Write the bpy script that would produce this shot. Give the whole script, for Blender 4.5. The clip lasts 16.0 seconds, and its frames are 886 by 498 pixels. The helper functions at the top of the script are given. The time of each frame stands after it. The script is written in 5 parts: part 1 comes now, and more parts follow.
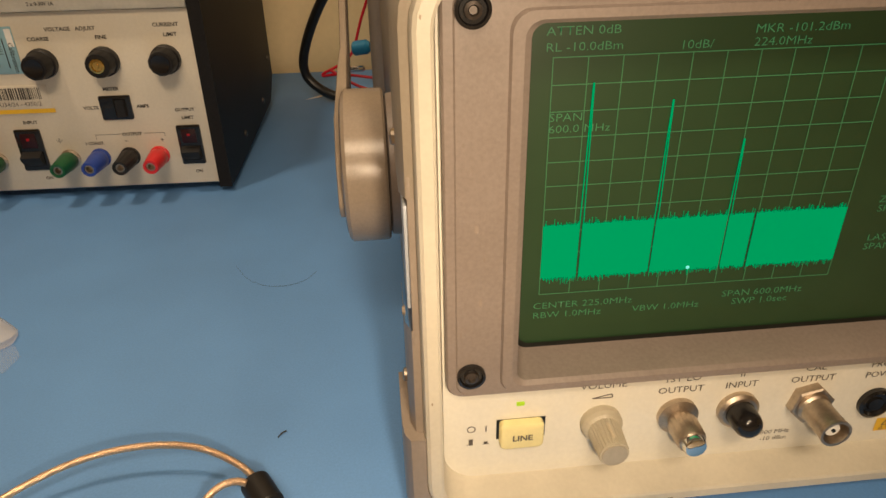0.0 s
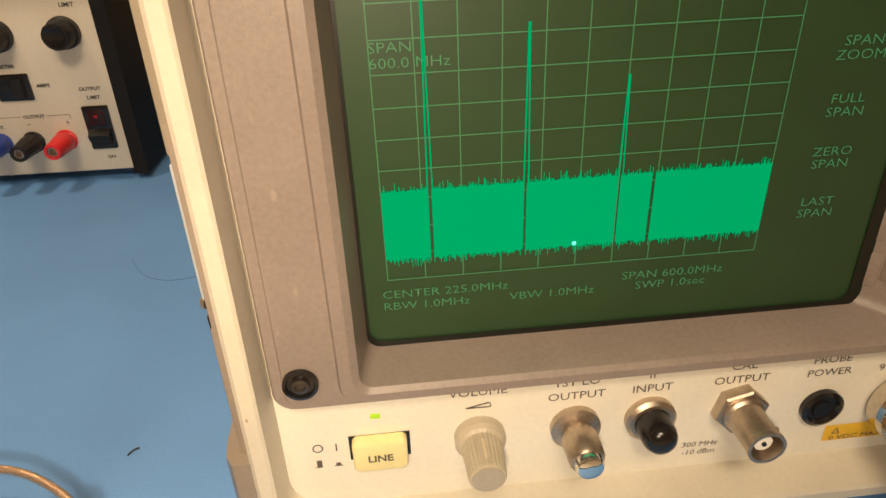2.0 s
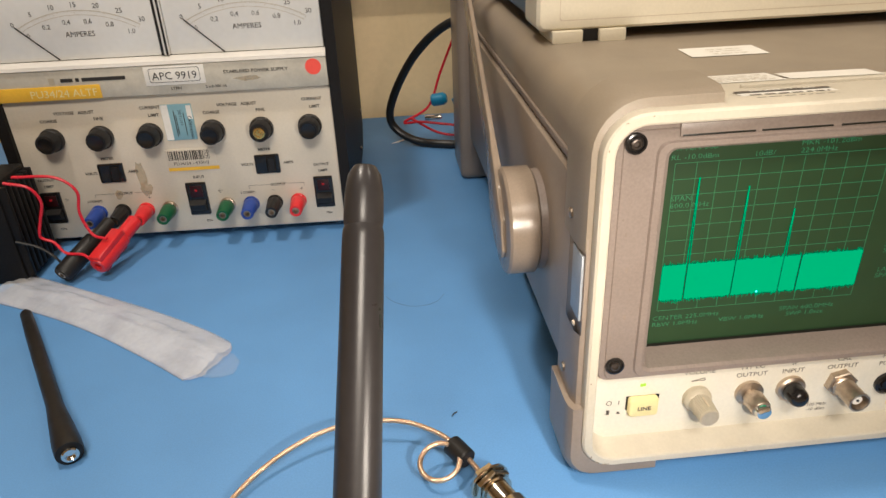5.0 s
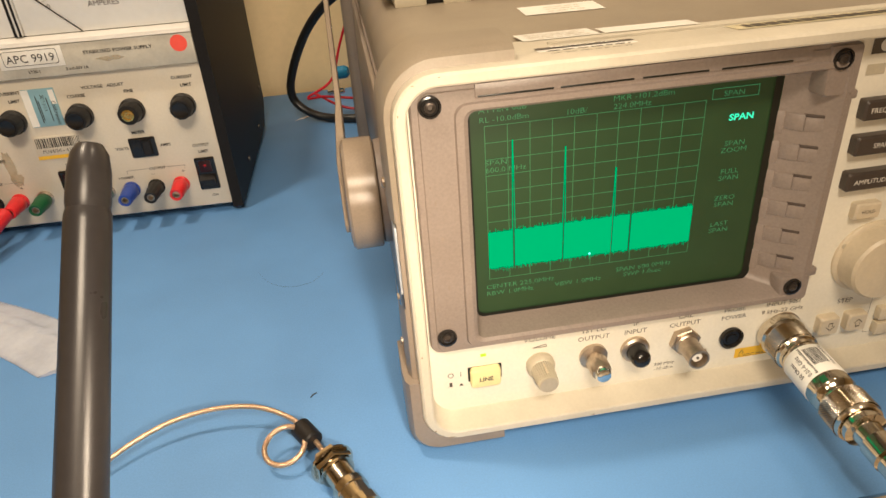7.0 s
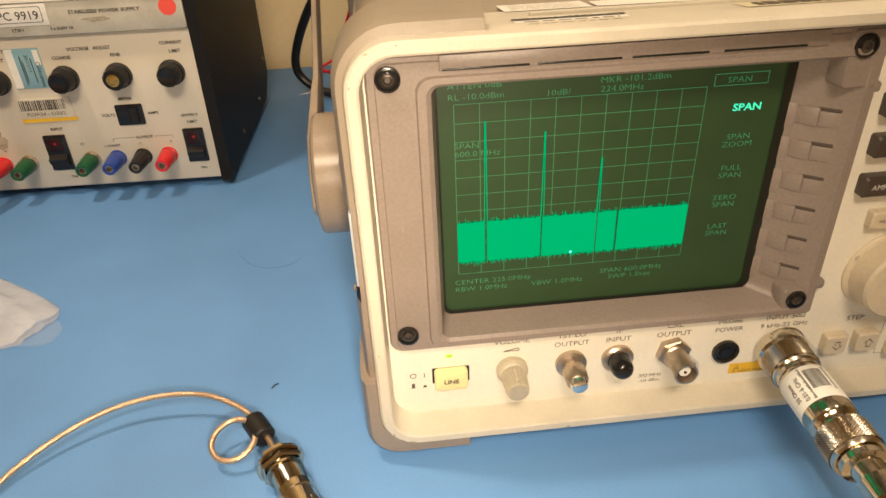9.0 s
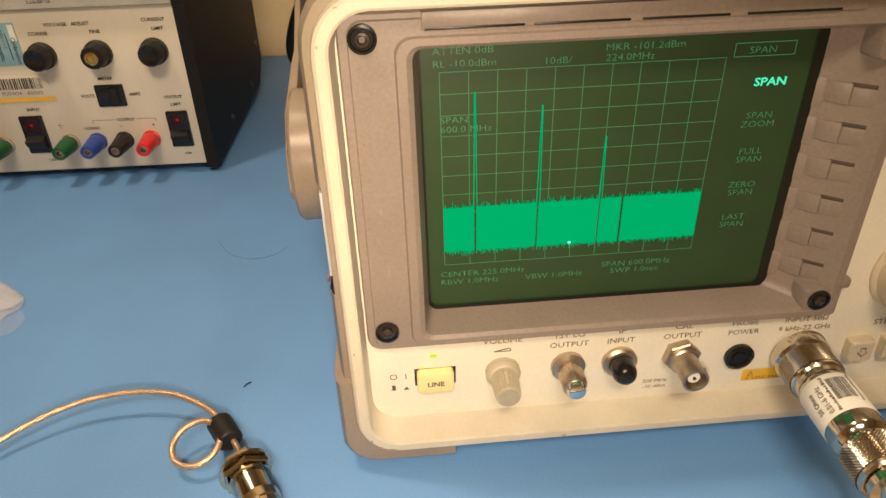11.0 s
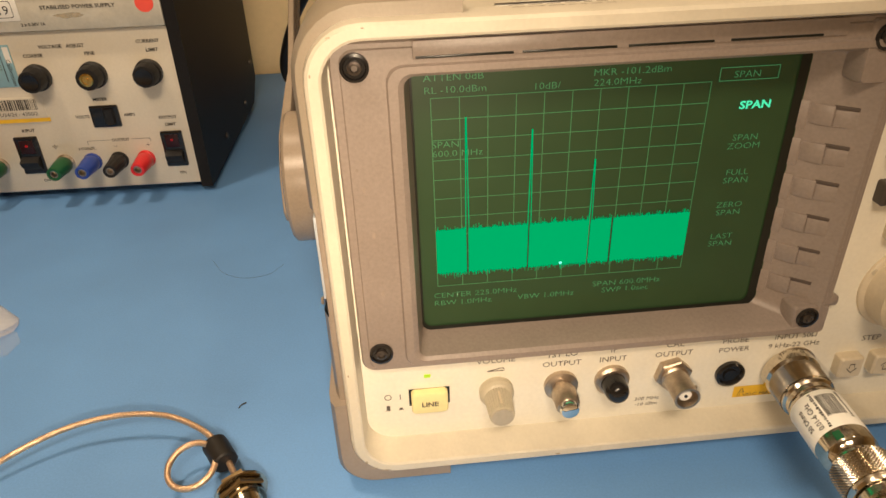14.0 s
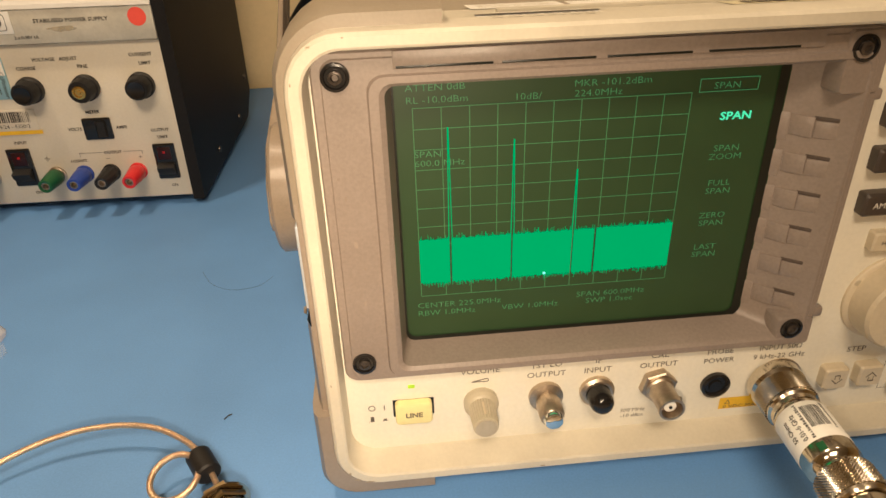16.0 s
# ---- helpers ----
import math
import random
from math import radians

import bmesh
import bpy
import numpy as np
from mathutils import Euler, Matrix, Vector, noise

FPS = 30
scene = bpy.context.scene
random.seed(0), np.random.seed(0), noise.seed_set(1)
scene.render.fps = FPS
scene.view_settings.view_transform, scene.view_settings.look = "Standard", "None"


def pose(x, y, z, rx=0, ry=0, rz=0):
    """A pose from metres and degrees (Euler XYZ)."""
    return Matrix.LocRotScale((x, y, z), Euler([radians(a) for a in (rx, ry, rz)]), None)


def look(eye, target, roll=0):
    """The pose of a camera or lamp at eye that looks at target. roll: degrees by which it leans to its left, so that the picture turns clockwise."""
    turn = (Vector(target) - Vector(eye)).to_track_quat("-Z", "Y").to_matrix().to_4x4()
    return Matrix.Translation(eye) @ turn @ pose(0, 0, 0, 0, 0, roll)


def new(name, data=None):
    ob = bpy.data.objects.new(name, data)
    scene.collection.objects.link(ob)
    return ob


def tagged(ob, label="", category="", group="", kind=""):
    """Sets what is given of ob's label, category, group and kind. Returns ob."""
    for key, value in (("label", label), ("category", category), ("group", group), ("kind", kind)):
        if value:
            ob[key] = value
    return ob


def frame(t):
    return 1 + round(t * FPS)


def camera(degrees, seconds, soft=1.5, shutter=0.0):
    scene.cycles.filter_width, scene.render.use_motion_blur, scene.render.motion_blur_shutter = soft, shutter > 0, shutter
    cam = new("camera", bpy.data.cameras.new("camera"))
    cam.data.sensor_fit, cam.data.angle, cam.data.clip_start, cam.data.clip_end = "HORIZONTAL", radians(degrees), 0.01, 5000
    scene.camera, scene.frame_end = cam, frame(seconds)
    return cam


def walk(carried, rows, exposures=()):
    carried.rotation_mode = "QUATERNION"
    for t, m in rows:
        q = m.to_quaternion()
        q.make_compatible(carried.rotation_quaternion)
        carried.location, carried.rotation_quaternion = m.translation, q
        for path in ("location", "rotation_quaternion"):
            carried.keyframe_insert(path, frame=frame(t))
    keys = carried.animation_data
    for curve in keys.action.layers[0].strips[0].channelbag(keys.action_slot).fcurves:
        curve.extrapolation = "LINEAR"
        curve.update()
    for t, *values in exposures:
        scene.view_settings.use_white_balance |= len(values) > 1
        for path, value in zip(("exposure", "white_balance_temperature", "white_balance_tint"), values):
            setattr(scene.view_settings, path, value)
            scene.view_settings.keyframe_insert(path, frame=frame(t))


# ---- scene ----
cam = camera(65.7, 16.0)
PATH = [
    (0, (0.015, -0.002, 0.227), (0.178, 1.739, -0.744), -1.1),
    (0.5, (0.059, 0.028, 0.2), (0.208, 1.783, -0.748), -2.4),
    (1, (0.072, 0.036, 0.195), (0.19, 1.773, -0.789), -2.9),
    (1.5, (0.07, 0.034, 0.194), (0.196, 1.774, -0.785), -2.9),
    (2, (0.069, 0.032, 0.197), (0.215, 1.769, -0.783), -2.3),
    (2.5, (0.067, 0.031, 0.198), (0.228, 1.771, -0.773), -1.9),
    (3, (0.055, 0.015, 0.207), (0.242, 1.751, -0.77), -1.4),
    (3.4, (0.022, -0.01, 0.237), (0.208, 1.718, -0.752), -1.2),
    (3.5, (0.013, -0.017, 0.242), (0.204, 1.716, -0.737), -1.2),
    (4, (-0.051, -0.044, 0.277), (0.099, 1.718, -0.656), -2.0),
    (4.2, (-0.066, -0.054, 0.295), (0.059, 1.731, -0.598), -2.6),
    (6.3, (-0.059, -0.136, 0.298), (0.167, 1.571, -0.719), -1.8),
    (6.5, (-0.034, -0.131, 0.294), (0.231, 1.586, -0.697), -1.9),
    (7, (0.009, -0.095, 0.287), (0.216, 1.624, -0.715), -4.3),
    (7.5, (0.018, -0.09, 0.291), (0.183, 1.627, -0.721), -6.0),
    (8, (0.021, -0.095, 0.28), (0.197, 1.622, -0.729), -6.4),
    (8.2, (0.025, -0.092, 0.28), (0.219, 1.618, -0.739), -4.7),
    (10.3, (0.048, -0.048, 0.253), (0.163, 1.653, -0.792), -1.9),
    (10.5, (0.048, -0.048, 0.252), (0.163, 1.655, -0.789), -2.0),
    (11, (0.049, -0.047, 0.252), (0.171, 1.657, -0.787), -1.8),
    (11.5, (0.049, -0.047, 0.252), (0.176, 1.658, -0.785), -1.7),
    (12, (0.05, -0.047, 0.252), (0.181, 1.66, -0.781), -2.0),
    (12.5, (0.05, -0.049, 0.256), (0.184, 1.664, -0.768), -1.8),
    (13, (0.05, -0.049, 0.254), (0.192, 1.67, -0.757), -1.9),
    (13.5, (0.053, -0.048, 0.252), (0.194, 1.671, -0.759), -2.2),
    (14, (0.05, -0.048, 0.257), (0.189, 1.674, -0.752), -2.0),
    (14.5, (0.05, -0.049, 0.256), (0.199, 1.679, -0.739), -1.6),
    (15, (0.054, -0.05, 0.257), (0.207, 1.683, -0.729), -1.7),
    (15.5, (0.054, -0.05, 0.255), (0.207, 1.692, -0.716), -1.5),
    (16, (0.056, -0.05, 0.255), (0.203, 1.693, -0.715), -1.8),
]
TONE = [(0, -0.68, 6200, -1), (0.5, -0.38, 6250, -1), (2, -0.42, 6100, -1), (2.5, -0.47, 5800, -1), (3, -0.62, 5400, 0), (3.5, -0.92, 5150, 1), (4, -0.42, 4850, -3), (4.2, -0.2, 4850, -3), (6.3, -0.17, 5250, -3), (6.5, -0.17, 5300, -3), (7, -0.08, 5650, -3), (8.2, -0.08, 5750, -3), (10.3, -0.32, 6050, -1), (16, -0.35, 6150, -1)]
walk(cam, [(t, look(eye, target, roll)) for t, eye, target, roll in PATH], TONE)

# ---- light ----
world = bpy.data.worlds.new("room_air")
scene.world = world
world.use_nodes = True
world.node_tree.nodes["Background"].inputs[0].default_value = (0.9, 0.85, 0.75, 1)
world.node_tree.nodes["Background"].inputs[1].default_value = 0.02


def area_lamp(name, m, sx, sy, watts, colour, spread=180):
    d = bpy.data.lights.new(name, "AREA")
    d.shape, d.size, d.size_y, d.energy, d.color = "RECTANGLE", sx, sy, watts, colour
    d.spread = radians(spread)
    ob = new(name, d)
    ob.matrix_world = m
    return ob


WARM = (1.0, 0.70, 0.48)
area_lamp("phone_torch", look((0.048, -0.068, 0.216), (0.02, 0.20, 0.10)), 0.02, 0.02, 0.48, WARM, 105)
# unseen fill lamp, added to brighten the front faces
area_lamp("front_fill_lamp", look((-0.06, -0.95, 1.45), (0.0, 0.3, 0.05)), 0.60, 0.30, 25.0, WARM)
area_lamp("ceiling_light_left", look((-0.35, 0.30, 1.30), (-0.10, 0.27, 0.0)), 0.06, 0.10, 8.9, WARM)
area_lamp("ceiling_light_right", look((0.55, 0.32, 1.35), (0.15, 0.25, 0.0)), 0.08, 0.12, 2.5, WARM)

# ---- materials ----


def mat(name, colour, rough=0.5, metal=0.0, grain=(400.0, 0.06), stain=(25.0, 0.06), bump=0.0, bump_scale=900.0, coat=0.0,
        emit=None, strength=0.0, alpha=1.0, spec=0.5, transmission=0.0, spread=0.0):
    m = bpy.data.materials.new(name)
    m.use_nodes = True
    nt = m.node_tree
    b = nt.nodes["Principled BSDF"]
    b.inputs["Roughness"].default_value = rough
    b.inputs["Metallic"].default_value = metal
    b.inputs["Coat Weight"].default_value = coat
    b.inputs["Alpha"].default_value = alpha
    b.inputs["Specular IOR Level"].default_value = spec
    b.inputs["Transmission Weight"].default_value = transmission
    if emit:
        b.inputs["Emission Color"].default_value = (*emit, 1)
        b.inputs["Emission Strength"].default_value = strength
    co = nt.nodes.new("ShaderNodeTexCoord")
    last = None
    rgb = nt.nodes.new("ShaderNodeRGB")
    rgb.outputs[0].default_value = (*colour, 1)
    last = rgb.outputs[0]
    for scale, amount in (grain, stain):
        if amount <= 0:
            continue
        n = nt.nodes.new("ShaderNodeTexNoise")
        n.inputs["Scale"].default_value = scale
        n.inputs["Detail"].default_value = 5
        nt.links.new(co.outputs["Object"], n.inputs["Vector"])
        r = nt.nodes.new("ShaderNodeMapRange")
        r.inputs["From Min"].default_value, r.inputs["From Max"].default_value = 0.3, 0.7
        r.inputs["To Min"].default_value, r.inputs["To Max"].default_value = 1 - amount, 1 + amount
        nt.links.new(n.outputs["Fac"], r.inputs["Value"])
        x = nt.nodes.new("ShaderNodeVectorMath")
        x.operation = "SCALE"
        nt.links.new(last, x.inputs[0])
        nt.links.new(r.outputs[0], x.inputs["Scale"])
        last = x.outputs[0]
        if spread and amount == stain[1]:
            rr = nt.nodes.new("ShaderNodeMapRange")
            rr.inputs["From Min"].default_value, rr.inputs["From Max"].default_value = 0.3, 0.7
            rr.inputs["To Min"].default_value, rr.inputs["To Max"].default_value = max(0.03, rough - spread), min(1, rough + spread)
            nt.links.new(n.outputs["Fac"], rr.inputs["Value"])
            nt.links.new(rr.outputs[0], b.inputs["Roughness"])
    nt.links.new(last, b.inputs["Base Color"])
    if bump > 0:
        n = nt.nodes.new("ShaderNodeTexNoise")
        n.inputs["Scale"].default_value = bump_scale
        n.inputs["Detail"].default_value = 3
        nt.links.new(co.outputs["Object"], n.inputs["Vector"])
        bp = nt.nodes.new("ShaderNodeBump")
        bp.inputs["Strength"].default_value = bump
        bp.inputs["Distance"].default_value = 0.0006
        nt.links.new(n.outputs["Fac"], bp.inputs["Height"])
        nt.links.new(bp.outputs[0], b.inputs["Normal"])
    return m


M_MAT = mat("blue_bench_mat", (0.135, 0.305, 0.64), 0.55, grain=(900, 0.05), stain=(9, 0.07), bump=0.12, bump_scale=1200)
M_WALL = mat("cream_wall_paint", (0.74, 0.59, 0.34), 0.7, grain=(120, 0.03), stain=(3, 0.05), bump=0.15, bump_scale=250)
M_CEIL = mat("white_ceiling_paint", (0.75, 0.73, 0.68), 0.8)
M_FLOOR = mat("grey_floor_vinyl", (0.25, 0.25, 0.25), 0.6)
M_TRUNK = mat("grey_lilac_trunking", (0.62, 0.56, 0.58), 0.45, stain=(12, 0.04))
M_BEIGE = mat("beige_bench_edge", (0.45, 0.37, 0.27), 0.45, grain=(300, 0.06), stain=(14, 0.1), bump=0.1)
M_BEIGE_LT = mat("pale_beige_edge", (0.72, 0.62, 0.46), 0.4, stain=(30, 0.06))
M_CREAM = mat("cream_painted_frame", (0.61, 0.565, 0.46), 0.42, grain=(600, 0.03), stain=(40, 0.07), bump=0.06, spread=0.08)
M_PANEL = mat("cream_front_panel", (0.77, 0.735, 0.63), 0.5, grain=(500, 0.03), stain=(25, 0.05), bump=0.04)
M_BROWN = mat("brown_grey_bezel_plastic", (0.245, 0.203, 0.178), 0.40, grain=(700, 0.08), stain=(45, 0.05), bump=0.10, bump_scale=1500, spread=0.08)
M_TAUPE = mat("taupe_painted_cover", (0.290, 0.245, 0.185), 0.46, grain=(900, 0.04), stain=(22, 0.09), bump=0.12, bump_scale=1300)
M_TAUPE2 = mat("taupe_smooth_side_strap", (0.275, 0.228, 0.185), 0.36, grain=(500, 0.05), stain=(30, 0.07), bump=0.06)
M_HUB = mat("taupe_handle_plastic", (0.285, 0.232, 0.180), 0.24, grain=(800, 0.05), stain=(50, 0.06), bump=0.12, bump_scale=1600)
M_CRT = mat("dark_green_tube_face", (0.022, 0.054, 0.020), 0.42, grain=(60, 0.05), stain=(15, 0.06), spec=0.5)
# also colours the shade of the vent slots and of the line key's gap
M_CRTEDGE = mat("black_tube_surround", (0.006, 0.008, 0.006), 0.35, grain=(60, 0.0), stain=(15, 0.0))
M_TRACE = mat("lit_green_trace", (0.0, 0.05, 0.02), 0.4, grain=(3000, 0.0), stain=(3, 0.0), emit=(0.0, 0.51, 0.165), strength=0.9, spec=0.15)
M_GRAT = mat("dim_green_graticule", (0.05, 0.12, 0.05), 0.4, grain=(1, 0), stain=(1, 0), emit=(0.06, 0.42, 0.16), strength=0.27)
M_READ = mat("dim_green_readout", (0.05, 0.12, 0.05), 0.4, grain=(1, 0), stain=(1, 0), emit=(0.08, 0.50, 0.20), strength=0.32)
M_BRIGHT = mat("bright_green_readout", (0.05, 0.12, 0.05), 0.4, grain=(1, 0), stain=(1, 0), emit=(0.10, 1.0, 0.55), strength=1.0)
M_DOT = mat("cyan_marker_spot", (0.05, 0.12, 0.05), 0.4, grain=(1, 0), stain=(1, 0), emit=(0.25, 1.0, 0.9), strength=1.3)
M_INK = mat("black_print", (0.03, 0.028, 0.026), 0.6, grain=(1, 0), stain=(1, 0))
M_INKB = mat("brown_print", (0.10, 0.085, 0.07), 0.6, grain=(1, 0), stain=(1, 0))
M_BLACK = mat("black_plastic", (0.014, 0.013, 0.013), 0.46, grain=(300, 0.1), stain=(40, 0.1), spread=0.1, spec=0.35)
M_BLACKG = mat("glossy_black_plastic", (0.012, 0.011, 0.011), 0.18, grain=(300, 0.05), stain=(60, 0.1))
M_CASE = mat("black_textured_case", (0.011, 0.010, 0.010), 0.5, grain=(700, 0.2), stain=(20, 0.12), bump=0.3, bump_scale=1400, spec=0.2)
M_RUBBER = mat("dark_grey_rubber", (0.034, 0.031, 0.032), 0.32, grain=(300, 0.08), stain=(20, 0.12), bump=0.05, spread=0.06)
M_NICKEL = mat("nickel_plating", (0.62, 0.56, 0.46), 0.13, 1.0, grain=(600, 0.08), stain=(60, 0.12), spread=0.08)
M_DARKMETAL = mat("blackened_screw_head", (0.10, 0.085, 0.075), 0.35, 0.8, grain=(600, 0.1), stain=(80, 0.12))
M_DULLMETAL = mat("dull_nickel", (0.52, 0.44, 0.35), 0.42, 1.0, grain=(600, 0.1), stain=(80, 0.12))
M_CHROME = mat("bright_chrome", (0.80, 0.80, 0.78), 0.10, 1.0, grain=(300, 0.03), stain=(60, 0.05))
M_STEEL = mat("blue_grey_steel", (0.55, 0.58, 0.62), 0.22, 1.0, grain=(500, 0.06), stain=(50, 0.1))
M_LATCH = mat("blue_grey_latch_paint", (0.46, 0.50, 0.56), 0.42, 0.25, grain=(500, 0.06), stain=(60, 0.1))
M_BRASS = mat("brass_insert", (0.75, 0.52, 0.16), 0.25, 1.0, grain=(500, 0.1), stain=(90, 0.2))
M_COPPER = mat("copper_coax_braid", (0.76, 0.54, 0.36), 0.30, 0.85, grain=(1100, 0.16), stain=(60, 0.12), bump=0.5, bump_scale=1800)
M_YELLOW = mat("pale_yellow_key", (0.84, 0.74, 0.36), 0.4, grain=(500, 0.03), stain=(60, 0.04))
M_AMBER = mat("amber_label", (0.80, 0.49, 0.03), 0.45, grain=(500, 0.04), stain=(60, 0.08))
M_LED = mat("lit_green_led", (0.3, 0.5, 0.02), 0.4, grain=(1, 0), stain=(1, 0), emit=(0.55, 0.75, 0.02), strength=0.45)
M_KNOB = mat("beige_grey_knob", (0.49, 0.44, 0.33), 0.4, grain=(500, 0.05), stain=(60, 0.06))
M_KNOBCAP = mat("satin_knob_cap", (0.44, 0.39, 0.30), 0.38, 0.2, grain=(500, 0.05), stain=(60, 0.06))
M_DIAL = mat("cream_dial_plastic", (0.62, 0.54, 0.40), 0.38, grain=(500, 0.04), stain=(40, 0.05))
M_DKEY = mat("dark_brown_key", (0.055, 0.042, 0.034), 0.4, grain=(500, 0.08), stain=(60, 0.08))
M_WHITEPRINT = mat("white_print", (0.75, 0.72, 0.65), 0.6, grain=(1, 0), stain=(1, 0))
M_PAPER = mat("white_paper_label", (0.86, 0.84, 0.78), 0.55, grain=(300, 0.03), stain=(50, 0.05))
M_ALU = mat("grey_painted_supply_panel", (0.66, 0.605, 0.50), 0.45, grain=(500, 0.03), stain=(18, 0.07), bump=0.05, spread=0.06)
M_ALU2 = mat("worn_grey_strip", (0.55, 0.52, 0.44), 0.45, grain=(400, 0.05), stain=(35, 0.14))
M_METERWHITE = mat("white_meter_face", (0.80, 0.80, 0.78), 0.35, grain=(200, 0.02), stain=(12, 0.03), coat=0.4)
M_METERRIM = mat("clear_meter_rim", (0.74, 0.72, 0.68), 0.2, grain=(200, 0.02), stain=(20, 0.04))
M_BLUESTK = mat("pale_blue_sticker", (0.27, 0.46, 0.54), 0.5, grain=(300, 0.03), stain=(50, 0.06))
M_REDDOT = mat("red_round_sticker", (0.90, 0.10, 0.07), 0.5, grain=(300, 0.02), stain=(50, 0.04))
M_RED = mat("red_plastic", (0.62, 0.020, 0.025), 0.35, grain=(300, 0.05), stain=(60, 0.06))
M_BLUE = mat("blue_plastic", (0.025, 0.06, 0.32), 0.38, grain=(300, 0.05), stain=(60, 0.06))
M_GREEN = mat("green_plastic", (0.010, 0.09, 0.030), 0.38, grain=(300, 0.05), stain=(60, 0.06))
M_BLUECONN = mat("light_blue_connector", (0.03, 0.22, 0.42), 0.4)
M_REDLED = mat("red_neon", (0.3, 0.0, 0.0), 0.3, grain=(1, 0), stain=(1, 0), emit=(0.8, 0.03, 0.04), strength=0.14)
M_REDDIM = mat("red_window", (0.022, 0.002, 0.003), 0.4, grain=(1, 0), stain=(1, 0))
M_STAIN = mat("tan_stain", (0.50, 0.42, 0.28), 0.6, grain=(300, 0.1), stain=(120, 0.2), alpha=0.45)
M_BOXCREAM = mat("ivory_instrument_plastic", (0.78, 0.72, 0.56), 0.45, grain=(500, 0.03), stain=(20, 0.04), bump=0.08)
M_BOXBLUE = mat("slate_blue_case_side", (0.14, 0.20, 0.27), 0.5)
M_BAG = mat("milky_plastic_film", (0.86, 0.87, 0.90), 0.16, grain=(250, 0.04), stain=(30, 0.16), alpha=0.40, bump=0.5, bump_scale=55)
M_FLAP = mat("clear_plastic_film", (0.80, 0.84, 0.90), 0.15, alpha=0.08)
M_FLUFF = mat("white_scrap", (0.8, 0.8, 0.8), 0.7)
M_SCUFF = mat("pale_scuff", (0.45, 0.37, 0.31), 0.6, alpha=0.55)
M_CHIP = mat("chipped_paint", (0.50, 0.41, 0.29), 0.6, alpha=0.7)
# the plug's red, darkened to paint shade inside its windows
M_REDSHADE = mat("red_recess_shade", (0.30, 0.008, 0.012), 0.5)
M_SLITSHADE = mat("slit_shade", (0.07, 0.052, 0.042), 0.6)
M_CREAMLAB = mat("cream_label", (0.68, 0.61, 0.40), 0.5)
M_CAB = mat("black_cable_sheath", (0.012, 0.012, 0.012), 0.4, grain=(300, 0.05), stain=(60, 0.1))
M_WIRE = mat("red_wire_sheath", (0.62, 0.01, 0.03), 0.4)

# ---- mesh helpers ----


def link(name, bm, material, parent=None, label="", smooth=30):
    bmesh.ops.recalc_face_normals(bm, faces=bm.faces[:])
    me = bpy.data.meshes.new(name)
    bm.to_mesh(me)
    bm.free()
    me.materials.append(material)
    if smooth:
        me.shade_smooth()
        me.set_sharp_from_angle(angle=radians(smooth))
    ob = new(name, me)
    if parent:
        ob.parent = parent
        ob.matrix_parent_inverse = parent.matrix_world.inverted()
    if label:
        ob["label"] = label
    return ob


def part(name, bm, material, parent, label="", smooth=30):
    return link(name, bm, material, parent, label, smooth)


def thing(name, label, category, at=(0, 0, 0), group="", kind=""):
    ob = new(name)
    ob.empty_display_size = 0.02
    ob.matrix_world = Matrix.Translation(at)
    bpy.context.view_layer.update()
    return tagged(ob, label, category, group, kind)


def rr(x0, x1, z0, z1, r, y, n=5):
    """A rounded rectangle in the plane y, counter-clockwise from the lower right."""
    out = []
    for cx, cz, a0 in ((x1 - r, z0 + r, -90), (x1 - r, z1 - r, 0), (x0 + r, z1 - r, 90), (x0 + r, z0 + r, 180)):
        for i in range(n + 1):
            a = radians(a0 + 90 * i / n)
            out.append((cx + r * math.cos(a), y, cz + r * math.sin(a)))
    return out


def loft(loops, cap0=True, cap1=True, bm=None):
    bm = bm or bmesh.new()
    rows = [[bm.verts.new(p) for p in loop] for loop in loops]
    k = len(rows[0])
    for a, b in zip(rows, rows[1:]):
        for i in range(k):
            bm.faces.new((a[i], a[(i + 1) % k], b[(i + 1) % k], b[i]))
    if cap0:
        bm.faces.new(rows[0])
    if cap1:
        bm.faces.new(rows[-1])
    return bm


def box(x0, x1, y0, y1, z0, z1, bevel=0.0, seg=2, bm=None):
    """A box with rounded edges."""
    bm = bm or bmesh.new()
    made = bmesh.ops.create_cube(bm, size=1.0)["verts"]
    bmesh.ops.scale(bm, vec=(x1 - x0, y1 - y0, z1 - z0), verts=made)
    bmesh.ops.translate(bm, vec=((x0 + x1) / 2, (y0 + y1) / 2, (z0 + z1) / 2), verts=made)
    if bevel:
        edges = list({e for v in made for e in v.link_edges})
        bmesh.ops.bevel(bm, geom=edges, offset=bevel, segments=seg, profile=0.5, affect="EDGES")
    return bm


def lathe(profile, m, seg=32, bm=None, flute=0, depth=0.0, lobes=None):
    """Turn (radius, height) pairs about the axis z of the pose m; flutes ripple the radius where the height lies in lobes."""
    bm = bm or bmesh.new()
    rows = []
    for r, h in profile:
        row = []
        for i in range(seg):
            a = 2 * math.pi * i / seg
            q = r
            if flute and lobes[0] <= h <= lobes[1]:
                q = r * (1 - depth * (0.5 + 0.5 * math.cos(flute * a)))
            row.append(bm.verts.new(m @ Vector((q * math.cos(a), q * math.sin(a), h))))
        rows.append(row)
    for a, b in zip(rows, rows[1:]):
        for i in range(seg):
            bm.faces.new((a[i], a[(i + 1) % seg], b[(i + 1) % seg], b[i]))
    bm.faces.new(rows[0])
    bm.faces.new(rows[-1])
    return bm


